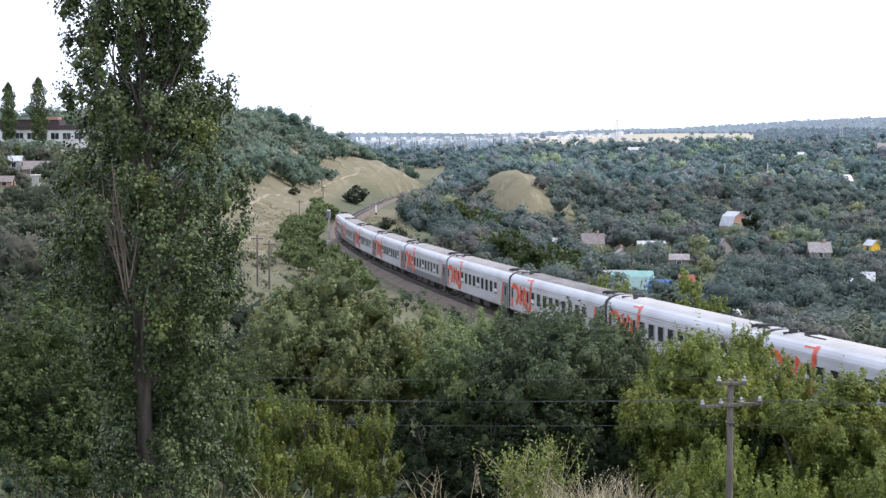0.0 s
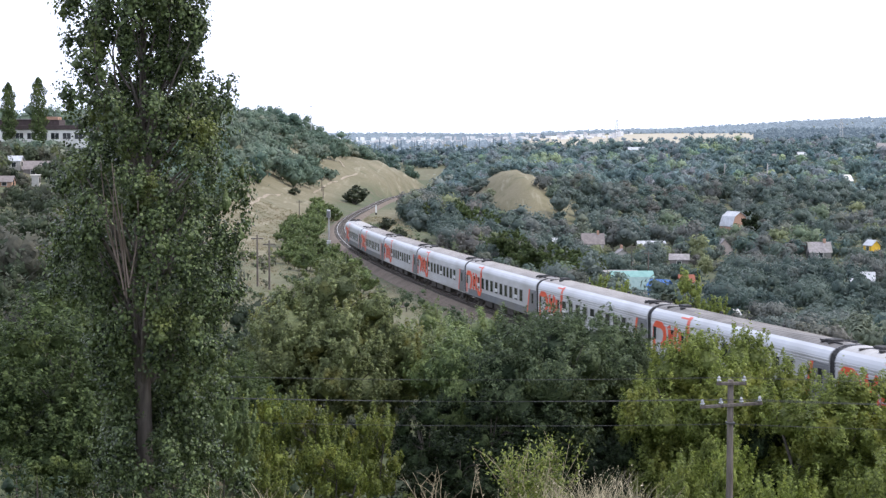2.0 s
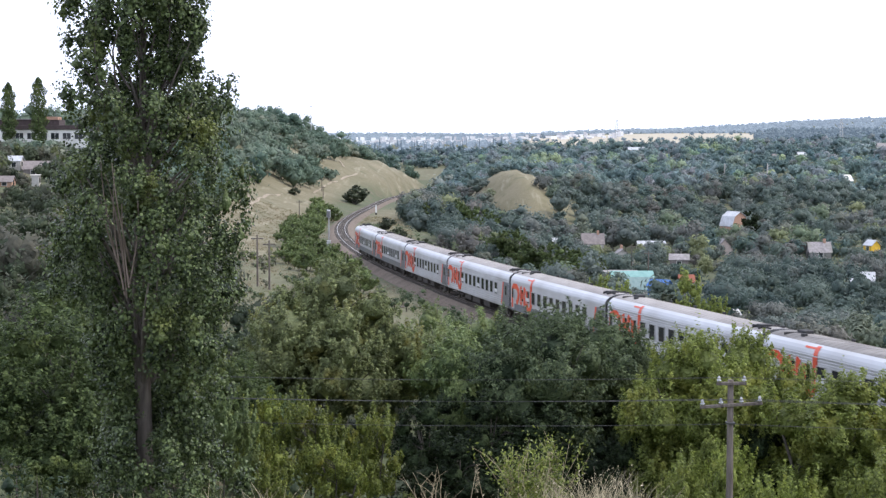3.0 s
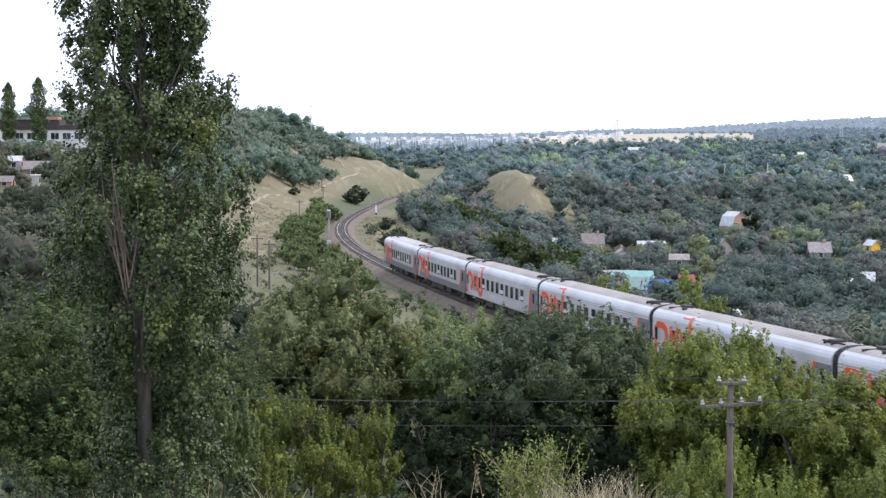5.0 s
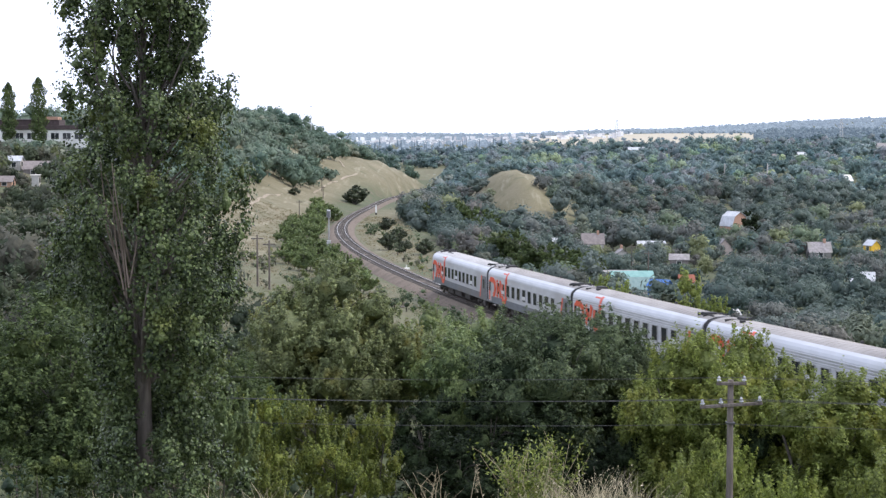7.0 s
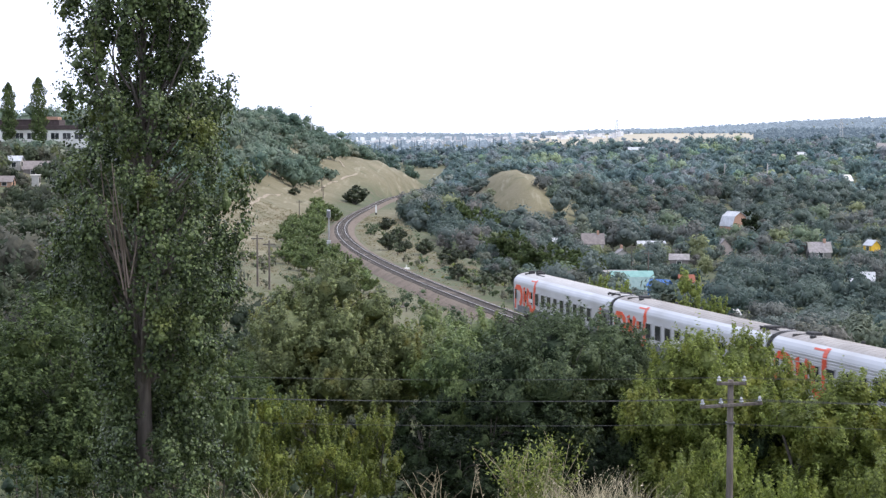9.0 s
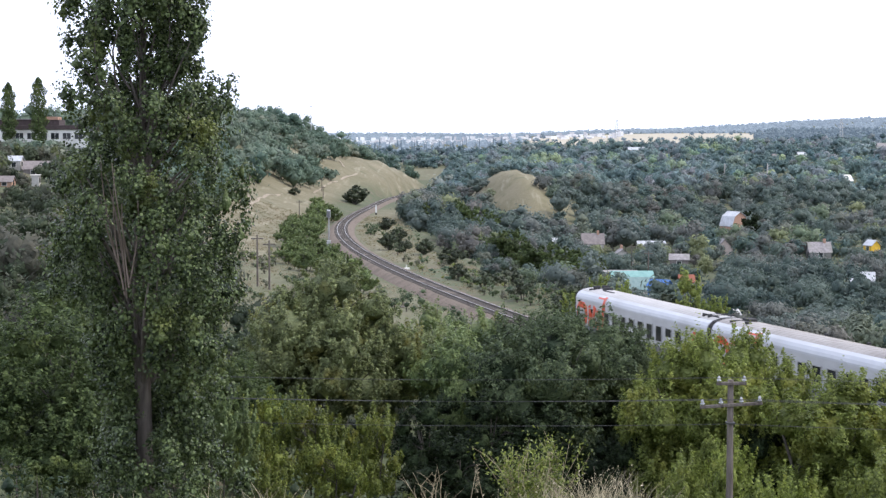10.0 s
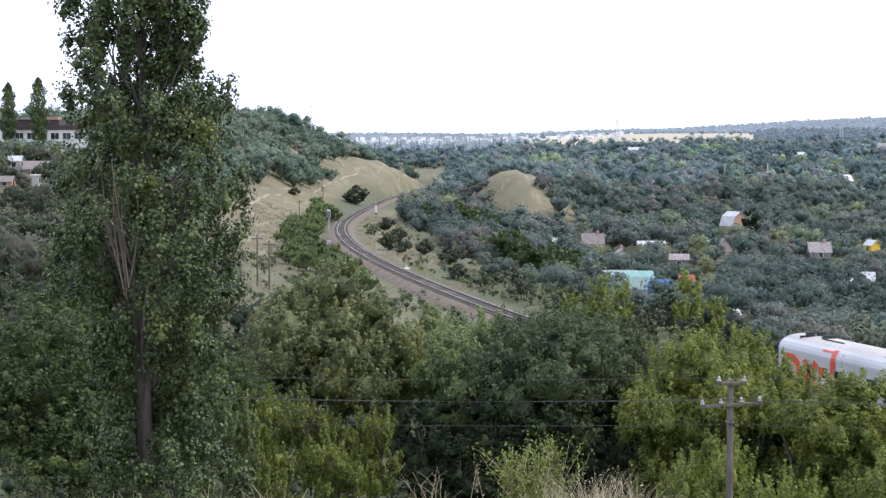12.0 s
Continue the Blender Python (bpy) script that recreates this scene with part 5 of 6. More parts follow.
def far_ridge(x, y):
    ridge = (y > 4200) | (y > 3680) & (np.sin(x * 0.006 + y * 0.004) + 0.9 * ss(300, 900, x) > -0.2)
    return (np.abs(np.arctan2(x, y)) < 0.30) & ridge


def east_ridge(x, y):
    return (x / y > 0.208 + 0.012 * np.sin(y * 0.004)) & (x / y < 0.30)


def grass_tufts():
    """Tussocks and low weeds on the open slopes."""
    rng = np.random.default_rng(52)
    n = 100000
    y = rng.uniform(95, 400, n)
    x = np.interp(y, TRACK_Y[::-1], TRACK_X[::-1]) + rng.uniform(-45, 60, n)
    dw = west_of_track(x, y)
    patch = np.sin(x * 0.5 + y * 0.09) * np.sin(y * 0.17 - x * 0.23) + 0.5 * np.sin(x * 1.3 + y * 0.4)
    ok = (grassy(x, y) | (abs(dw) < 15)) & (abs(dw) > 3.2) & (rng.random(n) < 0.35 + 0.4 * patch)
    x, y = x[ok], y[ok]
    n, k = len(x), 5
    p = np.stack([x, y, height(x, y)], 1)
    size = rng.uniform(0.08, 0.28, n) * np.interp(y, [150, 500], [0.7, 1.5])
    c = np.repeat(p, k, 0) + rng.normal(size=(n * k, 3)) * np.repeat(size, k)[:, None] * [0.8, 0.8, 0.25] + [0, 0, 0.10]
    v, _ = leaf_quads(c, rng.normal(size=c.shape) * 0.4 + [0, -0.3, 0.8], np.repeat(size, k) * 0.8, rng, 0.6)
    v = v.reshape(-1, 4, 3)[:, :3].reshape(-1, 3)
    me = mesh_of("grass_tufts", v, np.arange(len(v)).reshape(-1, 3), [M["tuft"]])
    tone = np.repeat(np.clip(rng.random(n) * 0.7 + 0.3 * (patch[ok] > 0.2), 0, 1), 3 * k)
    me.attributes.new("tone", "FLOAT", "POINT").data.foreach_set("value", tone.astype(np.float32))
    tagged(new("grass_tufts", me), "tussocks of dry and green grass on the slopes", "grass", kind="stuff")


def build_woods():
    woodland("garden_trees", "dense orchard and garden trees in the valley", "wood_near", 118, 300, 4.6, 560, 0.20, gardens, (3.0, 5.6), 41, (1.6, 3.0), lobes=8, core=0.55)
    woodland("valley_woods", "dense trees of the garden settlement, tinted for haze", "wood_near", 300, 560, 5.6, 270, 0.33, gardens, (3.6, 6.8), 42, (1.6, 3.2), lobes=6, core=0.64)
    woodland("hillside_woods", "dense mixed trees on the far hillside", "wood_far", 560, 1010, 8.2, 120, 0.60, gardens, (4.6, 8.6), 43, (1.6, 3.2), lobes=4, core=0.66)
    woodland("west_slope_woods", "dark green trees on the western slope", "slope_wood", 118, 330, 4.6, 260, 0.27, west_hill, (4.2, 7.0), 44, lobes=7, core=0.66)
    woodland("slope_bushes", "dark green bushes on the near western slope", "slope_wood", 92, 120, 3.4, 400, 0.14, west_hill, (3.0, 5.0), 54, lobes=7, core=0.5)
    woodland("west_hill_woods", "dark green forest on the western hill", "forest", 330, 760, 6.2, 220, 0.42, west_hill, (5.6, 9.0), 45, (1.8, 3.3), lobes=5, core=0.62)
    woodland("lineside_scrub", "low green scrub and tall weeds along the railway", "lineside", 95, 340, 2.4, 90, 0.16, lineside, (0.6, 2.3), 51, (1.0, 2.6), lobes=3, core=0.4)
    woodland("undergrowth", "undergrowth on the slope, darkened for shade between the trees", "undergrowth", 40, 92, 1.9, 150, 0.115, lambda x, y: (west_of_track(x, y) > 5) & (abs(x / y) < 0.32), (1.0, 2.4), 53, (1.2, 2.6), lobes=3, core=0.3)
    woodland("plain_woods", "woods on the distant plain, tinted blue for haze", "plain_wood", 1010, 1750, 15, 24, 1.0, plain, (6, 12), 48, (1.8, 3.0), 1.0, 3, 0.6)
    woodland("shelter_belts", "haze-blue strips of woods across the far plain", "far_wood", 1750, 2150, 21, 6, 2.4, plain, (6, 10), 49, (1.8, 2.8), 1.0, 2)
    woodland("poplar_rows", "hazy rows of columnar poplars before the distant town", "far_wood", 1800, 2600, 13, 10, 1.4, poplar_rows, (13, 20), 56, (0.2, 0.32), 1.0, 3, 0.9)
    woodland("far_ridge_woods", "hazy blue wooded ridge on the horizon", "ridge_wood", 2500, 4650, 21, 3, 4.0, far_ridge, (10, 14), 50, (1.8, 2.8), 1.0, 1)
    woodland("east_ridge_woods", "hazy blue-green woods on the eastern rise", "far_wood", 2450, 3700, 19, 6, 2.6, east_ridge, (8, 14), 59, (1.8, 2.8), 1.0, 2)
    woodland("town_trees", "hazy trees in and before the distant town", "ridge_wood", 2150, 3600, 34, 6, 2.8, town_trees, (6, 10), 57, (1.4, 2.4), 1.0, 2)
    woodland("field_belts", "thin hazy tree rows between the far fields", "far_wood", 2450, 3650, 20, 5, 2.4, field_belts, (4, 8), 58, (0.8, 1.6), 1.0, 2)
    grass_tufts()
# ---- houses, huts and other built things ----
def slab(bm, quad, thick):
    """A sloping slab: four corners, thickened downwards."""
    a = [bm.verts.new(q) for q in quad]
    b = [bm.verts.new((q[0], q[1], q[2] - thick)) for q in quad]
    bm.faces.new(a), bm.faces.new(b[::-1])
    for k in range(4):
        bm.faces.new((a[k], b[k], b[(k + 1) % 4], a[(k + 1) % 4]))


def house(x, y, turn, w, d, wall, rise, roof, walls, label, kind="gable", windows=2, chimney=False, clear=None, gable=None):
    """A small house, w along its ridge and d across it: walls, gables, roof slabs, windows, door."""
    z = min(float(height(x + a, y + b)) for a in (-w / 2, w / 2) for b in (-d / 2, d / 2))
    HOUSE_SPOTS.append((x, y, clear or 0.55 * max(w, d)))
    h = thing("garden_house", pose(x, y, z, 0, 0, turn), label, "house", "garden houses")
    prof = {"gable": [(d / 2, wall), (0, wall + rise)], "gambrel": [(d / 2, wall), (d * 0.36, wall + rise * 0.66), (0, wall + rise)], "flat": [(d / 2, wall + rise * 0.3), (0, wall + rise * 0.65)]}[kind]
    for a, b in (((-w / 2, -d / 2), (w / 2, -d / 2)), ((w / 2, d / 2), (-w / 2, d / 2))):
        part("wall", box(bmesh.new(), a[0], b[0], a[1] - 0.08, a[1] + 0.08, -0.6, prof[0][1]), M[walls], h)
    for e in (-1, 1):
        bm = bmesh.new()
        line = [(-d / 2 + 0.08, -0.6), (d / 2 - 0.08, -0.6)] + [(yy * 0.98, zz - 0.05) for yy, zz in prof] + [(-yy * 0.98, zz - 0.05) for yy, zz in reversed(prof[:-1])]
        a = [bm.verts.new((e * (w / 2 - 0.16), yy, zz)) for yy, zz in line]
        b = [bm.verts.new((e * w / 2, yy, zz)) for yy, zz in line]
        bm.faces.new(a), bm.faces.new(b)
        for k in range(len(line)):
            bm.faces.new((a[k], a[(k + 1) % len(line)], b[(k + 1) % len(line)], b[k]))
        g = part("gable_wall", bm, M[gable or walls], h)
        if e * math.cos(radians(turn + 90)) < 0.7:
            part("window", box(bmesh.new(), e * (w / 2 + 0.02), e * (w / 2 - 0.05), -0.4, 0.4, wall * 0.45, wall * 0.45 + 0.9), M["house_glass"], g, "small dark window")
    for sg in (-1, 1):
        for k, ((ya, za), (yb, zb)) in enumerate(zip(prof[:-1], prof[1:])):
            bm = bmesh.new()
            ov = 0.3 if k == 0 else 0.0
            slope = (zb - za) / (ya - yb + 1e-6)
            slab(bm, [(-w / 2 - 0.25, sg * (ya + ov * 0.7), za + 0.1 - ov * 0.7 * min(slope, 1.2)), (w / 2 + 0.25, sg * (ya + ov * 0.7), za + 0.1 - ov * 0.7 * min(slope, 1.2)), (w / 2 + 0.25, sg * yb, zb + 0.1), (-w / 2 - 0.25, sg * yb, zb + 0.1)], 0.09)
            part("roof", bm, M[roof if not (kind == "gambrel" and k == 0 and roof == "teal") else "pale_teal"], h)
    for k in range(windows):
        xx = (k + 1) * w / (windows + 1) - w / 2
        win = part("window", box(bmesh.new(), xx - 0.4, xx + 0.4, -d / 2 - 0.11, -d / 2 - 0.05, wall * 0.4, wall * 0.4 + min(0.9, wall * 0.5)), M["house_glass"], h, "small dark window")
        part("window_frame", box(bmesh.new(), xx - 0.48, xx + 0.48, -d / 2 - 0.10, -d / 2 - 0.06, wall * 0.4 - 0.08, wall * 0.4 + min(0.9, wall * 0.5) + 0.08), M["white_paint"], win)
    if chimney:
        part("chimney", box(bmesh.new(), w * 0.2, w * 0.2 + 0.5, -0.25, 0.25, wall + rise * 0.5, wall + rise + 0.7, 0.02), M["brick"], h)
    return h


def build_houses():
    house(29.7, 247, 2, 6.3, 4.6, 1.3, 2.5, "teal", "plaster", "garden house with a teal sheet gambrel roof", "gambrel", 2, clear=6.0)
    house(28.4, 252.5, 0, 5.2, 3.0, 3.0, 0.5, "slate", "brown_roof", "low grey shed with a nearly flat roof", "flat", 0)
    house(32.7, 236, -35, 2.8, 2.6, 2.3, 0.9, "blue", "blue", "small bright blue sheet-clad hut among garden trees", clear=4.2, gable="blue", windows=1)
    house(34.3, 188, 20, 2.2, 2.0, 0.9, 0.7, "white_roof", "slate", "small hut with a pale zinc roof", windows=0, clear=2.6)
    house(39.8, 256.5, 0, 2.2, 2.6, 1.2, 1.0, "red_roof", "plaster", "small hut with a rusty red roof", windows=0, clear=3.6)
    house(66.5, 249, -12, 3.7, 3.2, 1.5, 1.3, "white_roof", "plaster", "garden house with a bright zinc hip roof", windows=1, clear=3.2)
    house(71.1, 384, 122, 4.2, 5.0, 2.0, 3.3, "white_roof", "brick", "brick garden house with a silver gambrel roof", "gambrel", 1, clear=5.0)
    house(32.1, 337, 0, 4.5, 3.6, 2.2, 2.0, "brown_roof", "plaster", "whitewashed garden house with a brown slate roof", windows=2, chimney=True, clear=4.0)
    house(24.1, 347, 5, 1.9, 2.2, 1.6, 0.8, "white_roof", "plaster", "small hut with a pale grey roof", windows=1, clear=2.4)
    house(35, 307, 90, 4.0, 4.2, 1.5, 1.6, "slate", "plaster", "small white-gabled house with a slate roof", windows=1, chimney=True, clear=3.4)
    house(44.1, 333, 0, 5.6, 3.0, 2.1, 0.7, "white_roof", "plaster", "long low hut with a white sheet roof", windows=2, clear=4.2)
    house(44.1, 293, -8, 3.4, 2.8, 2.0, 0.9, "slate", "brown_roof", "dark hut with a grey slate roof", windows=1, clear=2.8)
    house(58.1, 325.5, 90, 3.6, 3.2, 1.6, 1.7, "slate", "pink_wall", "pale pink gabled hut among trees", windows=1, clear=3.4)
    house(74.7, 312, 0, 4.2, 3.4, 1.8, 1.8, "slate", "slate", "dark grey garden house with a slate roof", windows=1, chimney=True, clear=3.4)
    house(91, 333, -60, 2.3, 2.4, 1.9, 1.0, "white_roof", "yellow", "yellow boarded hut with a pale roof", windows=1, clear=5.0)
    house(160.5, 628, 20, 4.4, 4.0, 2.8, 2.2, "white_roof", "plaster", "white garden house with a zinc roof", windows=1, clear=4.5)
    house(111.0, 905, 0, 9.5, 5.0, 3.4, 1.4, "white_roof", "plaster", "long house with a bright roof on the hilltop", windows=3, clear=6.5)
    house(239.0, 885, 0, 9.5, 5.0, 3.4, 1.4, "white_roof", "pink_wall", "long pale house on the hilltop", windows=3, clear=6.5)
    house(184.0, 806, 0, 5.5, 4.0, 3.2, 1.2, "white_roof", "plaster", "white house on the wooded hillside", windows=1, clear=5.0)
    house(171.5, 806, 0, 6.0, 4.0, 2.8, 1.2, "brown_roof", "pink_wall", "pale brown house on the wooded hillside", windows=1, clear=5.0)
    house(227.0, 815, 0, 5.0, 5.0, 4.2, 1.8, "slate", "plaster", "grey house on the wooded hillside", windows=1, clear=5.0)
    house(-86.0, 317, 0, 2.6, 2.6, 2.0, 0.9, "white_roof", "plaster", "small hut with a pale roof on the slope", windows=1, clear=3.0)
    house(-81.0, 316, 5, 5.6, 3.8, 2.0, 1.5, "brown_roof", "brown_roof", "brown-roofed house on the wooded slope", windows=2, clear=4.5)
    house(-76.0, 294, 0, 1.4, 1.4, 2.2, 0.3, "plaster", "plaster", "narrow pale shed on the slope", "flat", 0, clear=2.0)
    house(-78.5, 283, 0, 2.6, 2.6, 1.2, 0.9, "brown_roof", "brick", "small brick hut with a brown roof on the slope", windows=1, clear=3.0)


build_houses()


def build_long_building():
    x, y = -95.0, 374.0
    z = 15.6
    b = thing("long_building", pose(x, y, z, 0, 0, 2), "long white industrial building with a dark roof on the hill", "building")
    part("wall", box(bmesh.new(), -14, 12, -5, 5, -4, 3.3), M["white_paint"], b)
    part("roof", box(bmesh.new(), -14.4, 12.4, -5.4, 5.4, 3.3, 4.3, 0.05), M["dark_roof"], b, "dark brown flat roof edge")
    part("roof_storey", box(bmesh.new(), -14, 4.6, -3, 4, 4.3, 5.6), M["dark_roof"], b, "dark brown storey on the roof")
    part("roof_hut", box(bmesh.new(), 1.6, 4.4, -3.2, 1, 5.6, 6.3, 0.03), M["brick"], b, "orange brick roof hut")
    part("upper_roof", box(bmesh.new(), -14.2, 1.4, -3.3, 4.3, 5.6, 5.85, 0.03), M["slate"], b)
    for k in range(9):
        xx = -12.5 + 2.75 * k
        w = part("window", box(bmesh.new(), xx - 0.9, xx + 0.9, -5.05, -4.95, 1.1, 2.5), M["house_glass"], b, "wide dark window")
        part("window_frame", box(bmesh.new(), xx - 0.03, xx + 0.03, -5.09, -5.0, 1.1, 2.5), M["white_paint"], w)
    v, f = tubes([[(3.2, 0, 6.3, 0.07), (3.2, 0, 8.8, 0.04)], [(2.8, 0, 8.4, 0.03), (3.6, 0, 8.4, 0.03)]], 6)
    part("roof_mast", mesh_of("roof_mast", v, f, [M["wire"]]), None, b, "thin metal mast")


build_long_building()


def build_far_poplars():
    rng = np.random.default_rng(60)
    for x, y, tall, wide in ((-99.6, 362, 14.4, 1.5), (-92.2, 360, 15.6, 1.65)):
        z0 = float(height(x, y))
        HOUSE_SPOTS.append((x, y, 2.2))
        t = thing("poplar_tree", pose(x, y, z0), "slender dark columnar poplar beside the long building", "tree", "poplars by the building")
        n = 7500
        u = rng.random(n)
        a = rng.uniform(0, 6.283, n)
        half = wide * np.interp(u, [0, 0.06, 0.3, 0.6, 0.8, 0.93, 1], [0.3, 0.85, 1.1, 1.05, 0.9, 0.55, 0.12]) * (1 + 0.25 * np.sin(a * 3 + u * 17) + 0.2 * np.sin(u * 41 + a))
        r = half * (0.5 + 0.5 * rng.random(n) ** 0.5)
        p = np.stack([r * np.cos(a), r * np.sin(a), 0.4 + u * (tall - 0.4)], 1)
        f = np.stack([np.cos(a), np.sin(a), np.full(n, 0.4)], 1) + rng.normal(size=(n, 3)) * 0.5
        v, fc = leaf_quads(p, f, 0.17 * rng.uniform(0.6, 1.3, n), rng, 0.7)
        part("crown", mesh_of("crown", v, fc, [M["acacia"]]), None, t)
        v, fc = tubes([[(0, 0, -0.4, 0.25), (0, 0, tall * 0.5, 0.14), (0, 0, tall * 0.95, 0.03)]], 6)
        part("trunk", mesh_of("trunk", v, fc, [M["bark"]], smooth=True), None, t)


build_far_poplars()


# ---- poles, wires, signal ----
def insulator(bm_xyz, parent):
    x, y, z = bm_xyz
    bm = bmesh.new()
    cyl(bm, (x, y, z), (x, y, z + 0.07), 0.02, seg=8)
    cyl(bm, (x, y, z + 0.05), (x, y, z + 0.09), 0.078, 0.066, 12)
    cyl(bm, (x, y, z + 0.10), (x, y, z + 0.14), 0.040, 0.044, 12)
    cyl(bm, (x, y, z + 0.14), (x, y, z + 0.20), 0.058, 0.022, 12)
    part("insulator", bm, M["porcelain"], parent, "white porcelain insulator")


def build_line_pole(x, y, top, turn, label):
    z = float(height(x, y))
    p = thing("utility_pole", pose(x, y, z, 0, 0, turn), label, "utility pole", "line poles")
    h = top - z
    v, f = tubes([[(0, 0, -0.8, 0.13), (0.01, 0, h * 0.4, 0.118), (0, 0.01, h * 0.8, 0.105), (0, 0, h, 0.095), (0, 0, h + 0.001, 0.001)]], 12)
    part("post", mesh_of("post", v, f, [M["pole"]], smooth=True), None, p, "weathered grey wooden post")
    for zz, half, xs in ((h - 0.10, 0.48, (-0.41, 0.41)), (h - 0.80, 1.01, (-0.93, -0.33, 0.33, 0.93))):
        arm = part("crossarm", box(bmesh.new(), -half, half, -0.16, -0.06, zz - 0.05, zz + 0.05, 0.012), M["pole"], p, "grey wooden crossarm")
        if half > 0.9:
            arm.matrix_basis = pose(0, 0, zz) @ pose(0, 0, 0, 0, -3) @ pose(0, 0, -zz)
        for xx in xs:
            insulator((xx, -0.11, zz + 0.04), arm)
    part("clamp", box(bmesh.new(), -0.13, 0.13, -0.15, 0.13, h - 1.42, h - 1.36, 0.01), M["wire"], p, "black cable clamp")
    return p, h


def build_pole_line():
    base, top = (9.22, 50.0), 8.78
    build_line_pole(*base, top, 4, "weathered wooden utility pole with two crossarms")
    ends = [(-30.0, 54.0, 9.5), (46.0, 44.0, 10.4)]
    for ex, ey, ez in ends:
        build_line_pole(ex, ey, ez, 4, "weathered wooden utility pole with two crossarms")
    tops = [(-0.41, 0.1), (0.41, 0.1), (-0.93, -0.6), (-0.33, -0.6), (0.33, -0.6), (0.93, -0.6), (0.0, -1.39)]
    for k, (off, up) in enumerate(tops):
        for ex, ey, ez in ends:
            a = np.array([base[0] + off, base[1] - 0.11 - 0.02 * k, top + up])
            b = np.array([ex + off, ey - 0.11 - 0.02 * k, ez + up])
            u = np.linspace(0, 1, 25)[:, None]
            p = a + (b - a) * u
            p[:, 2] -= 4 * 0.55 * (u * (1 - u))[:, 0]
            r = 0.007 if k == 6 else 0.004
            v, f = tubes([np.concatenate([p, np.full((25, 1), r)], 1)], 5)
            ob = new("overhead_wire", mesh_of("overhead_wire", v, f, [M["wire"]]))
            tagged(ob, "thin dark overhead wire strung between poles", "wire", "overhead wires")


build_pole_line()


def build_lineside():
    # signal mast with its head and relay cabinet
    x, y, z = on_track(-93, 3.3, -0.8)
    z = float(height(x, y))
    s = thing("railway_signal", pose(float(x), float(y), z), "grey railway colour-light signal on a mast", "signal")
    part("mast", cyl(bmesh.new(), (0, 0, -0.5), (0, 0, 6.0), 0.07, 0.06, 12), M["grey_metal"], s)
    head = part("signal_head", box(bmesh.new(), -0.33, 0.33, -0.12, 0.12, 4.75, 6.2, 0.12), M["grey_metal"], s, "grey rounded signal head")
    part("backboard", box(bmesh.new(), -0.25, 0.25, -0.16, -0.11, 4.85, 5.95, 0.05), M["skirt"], head, "dark signal back plate")
    part("ladder", box(bmesh.new(), 0.14, 0.2, -0.3, -0.05, 0.2, 4.5, 0.01), M["grey_metal"], s)
    HOUSE_SPOTS.append((float(x), float(y), 1.4))
    x, y, _ = on_track(-87, 3.6)
    c = thing("relay_cabinet", pose(float(x), float(y), float(height(x, y))), "pale grey relay cabinet beside the track", "cabinet")
    part("body", box(bmesh.new(), -0.35, 0.35, -0.3, 0.3, 0, 1.1, 0.03), M["grey_metal"], c)
    part("lid", box(bmesh.new(), -0.4, 0.4, -0.36, 0.36, 1.1, 1.18, 0.02), M["grey_metal"], c)
    x, y, _ = on_track(-236, -4.4)
    k = thing("marker_post", pose(float(x), float(y), float(height(x, y))), "white lineside marker post with a dark base", "post")
    part("post", box(bmesh.new(), -0.2, 0.2, -0.2, 0.2, 0.5, 2.4, 0.03), M["white_paint"], k)
    part("base", box(bmesh.new(), -0.22, 0.22, -0.22, 0.22, -0.3, 0.5, 0.02), M["black"], k, "black painted base")
    x, y, _ = on_track(-34, -2.9)
    b = thing("track_box", pose(float(x), float(y), float(height(x, y)), 0, 0, 20), "small white track box beside the rails", "box")
    part("body", box(bmesh.new(), -0.42, 0.42, -0.22, 0.22, -0.1, 0.24, 0.05), M["white_paint"], b)
    part("stub", cyl(bmesh.new(), (0, 0, 0.2), (0, 0, 0.6), 0.06), M["white_paint"], b)
    for s0, off, l in ((16, 6.5, 1.6), (19.5, 7.0, 1.2), (12, 6.0, 1.0)):
        x, y, _ = on_track(s0, off)
        b = thing("concrete_slab", pose(float(x), float(y), float(height(x, y)), 4, 3, 30 + 20 * l), "broken pale concrete slab in the grass", "slab", "broken slabs")
        part("slab", box(bmesh.new(), -l / 2, l / 2, -0.35, 0.35, -0.1, 0.10, 0.03), M["sleeper"], b)
    for x, y, h in ((-21.3, 180, 6.0), (-19.6, 177, 5.6), (-34.0, 372, 4.3), (-38.1, 495, 4.2), (-36.4, 478, 3.8), (33.0, 252, 6.6), (31.0, 258, 7.0)):
        z = float(height(x, y))
        p = thing("utility_pole", pose(x, y, z, 0, 0, 8), "thin weathered wooden pole with a short crossarm", "utility pole", "slope poles")
        part("post", cyl(bmesh.new(), (0, 0, -0.6), (0, 0, h), 0.13, 0.09), M["pole"], p)
        part("crossarm", box(bmesh.new(), -0.7, 0.7, -0.07, 0.07, h - 0.5, h - 0.36), M["pole"], p)
    rng = np.random.default_rng(70)
    for x, y, h in ((116.0, 650, 7.6), (131.5, 640, 8.0)):
        z = float(height(x, y))
        HOUSE_SPOTS.append((x, y, 2.0))
        t = thing("dead_tree", pose(x, y, z), "bare whitened dead tree trunk", "tree", "dead trees")
        part("trunk", mesh_of("trunk", *tubes([limb((0, 0, -0.5), (0.3, 0, h), 0.35, 0.2, rng, 0.03), limb((0.1, 0, h * 0.6), (1.1, 0, h * 0.9), 0.16, 0.08, rng)], 7), [M["plaster"]]), None, t)


build_lineside()


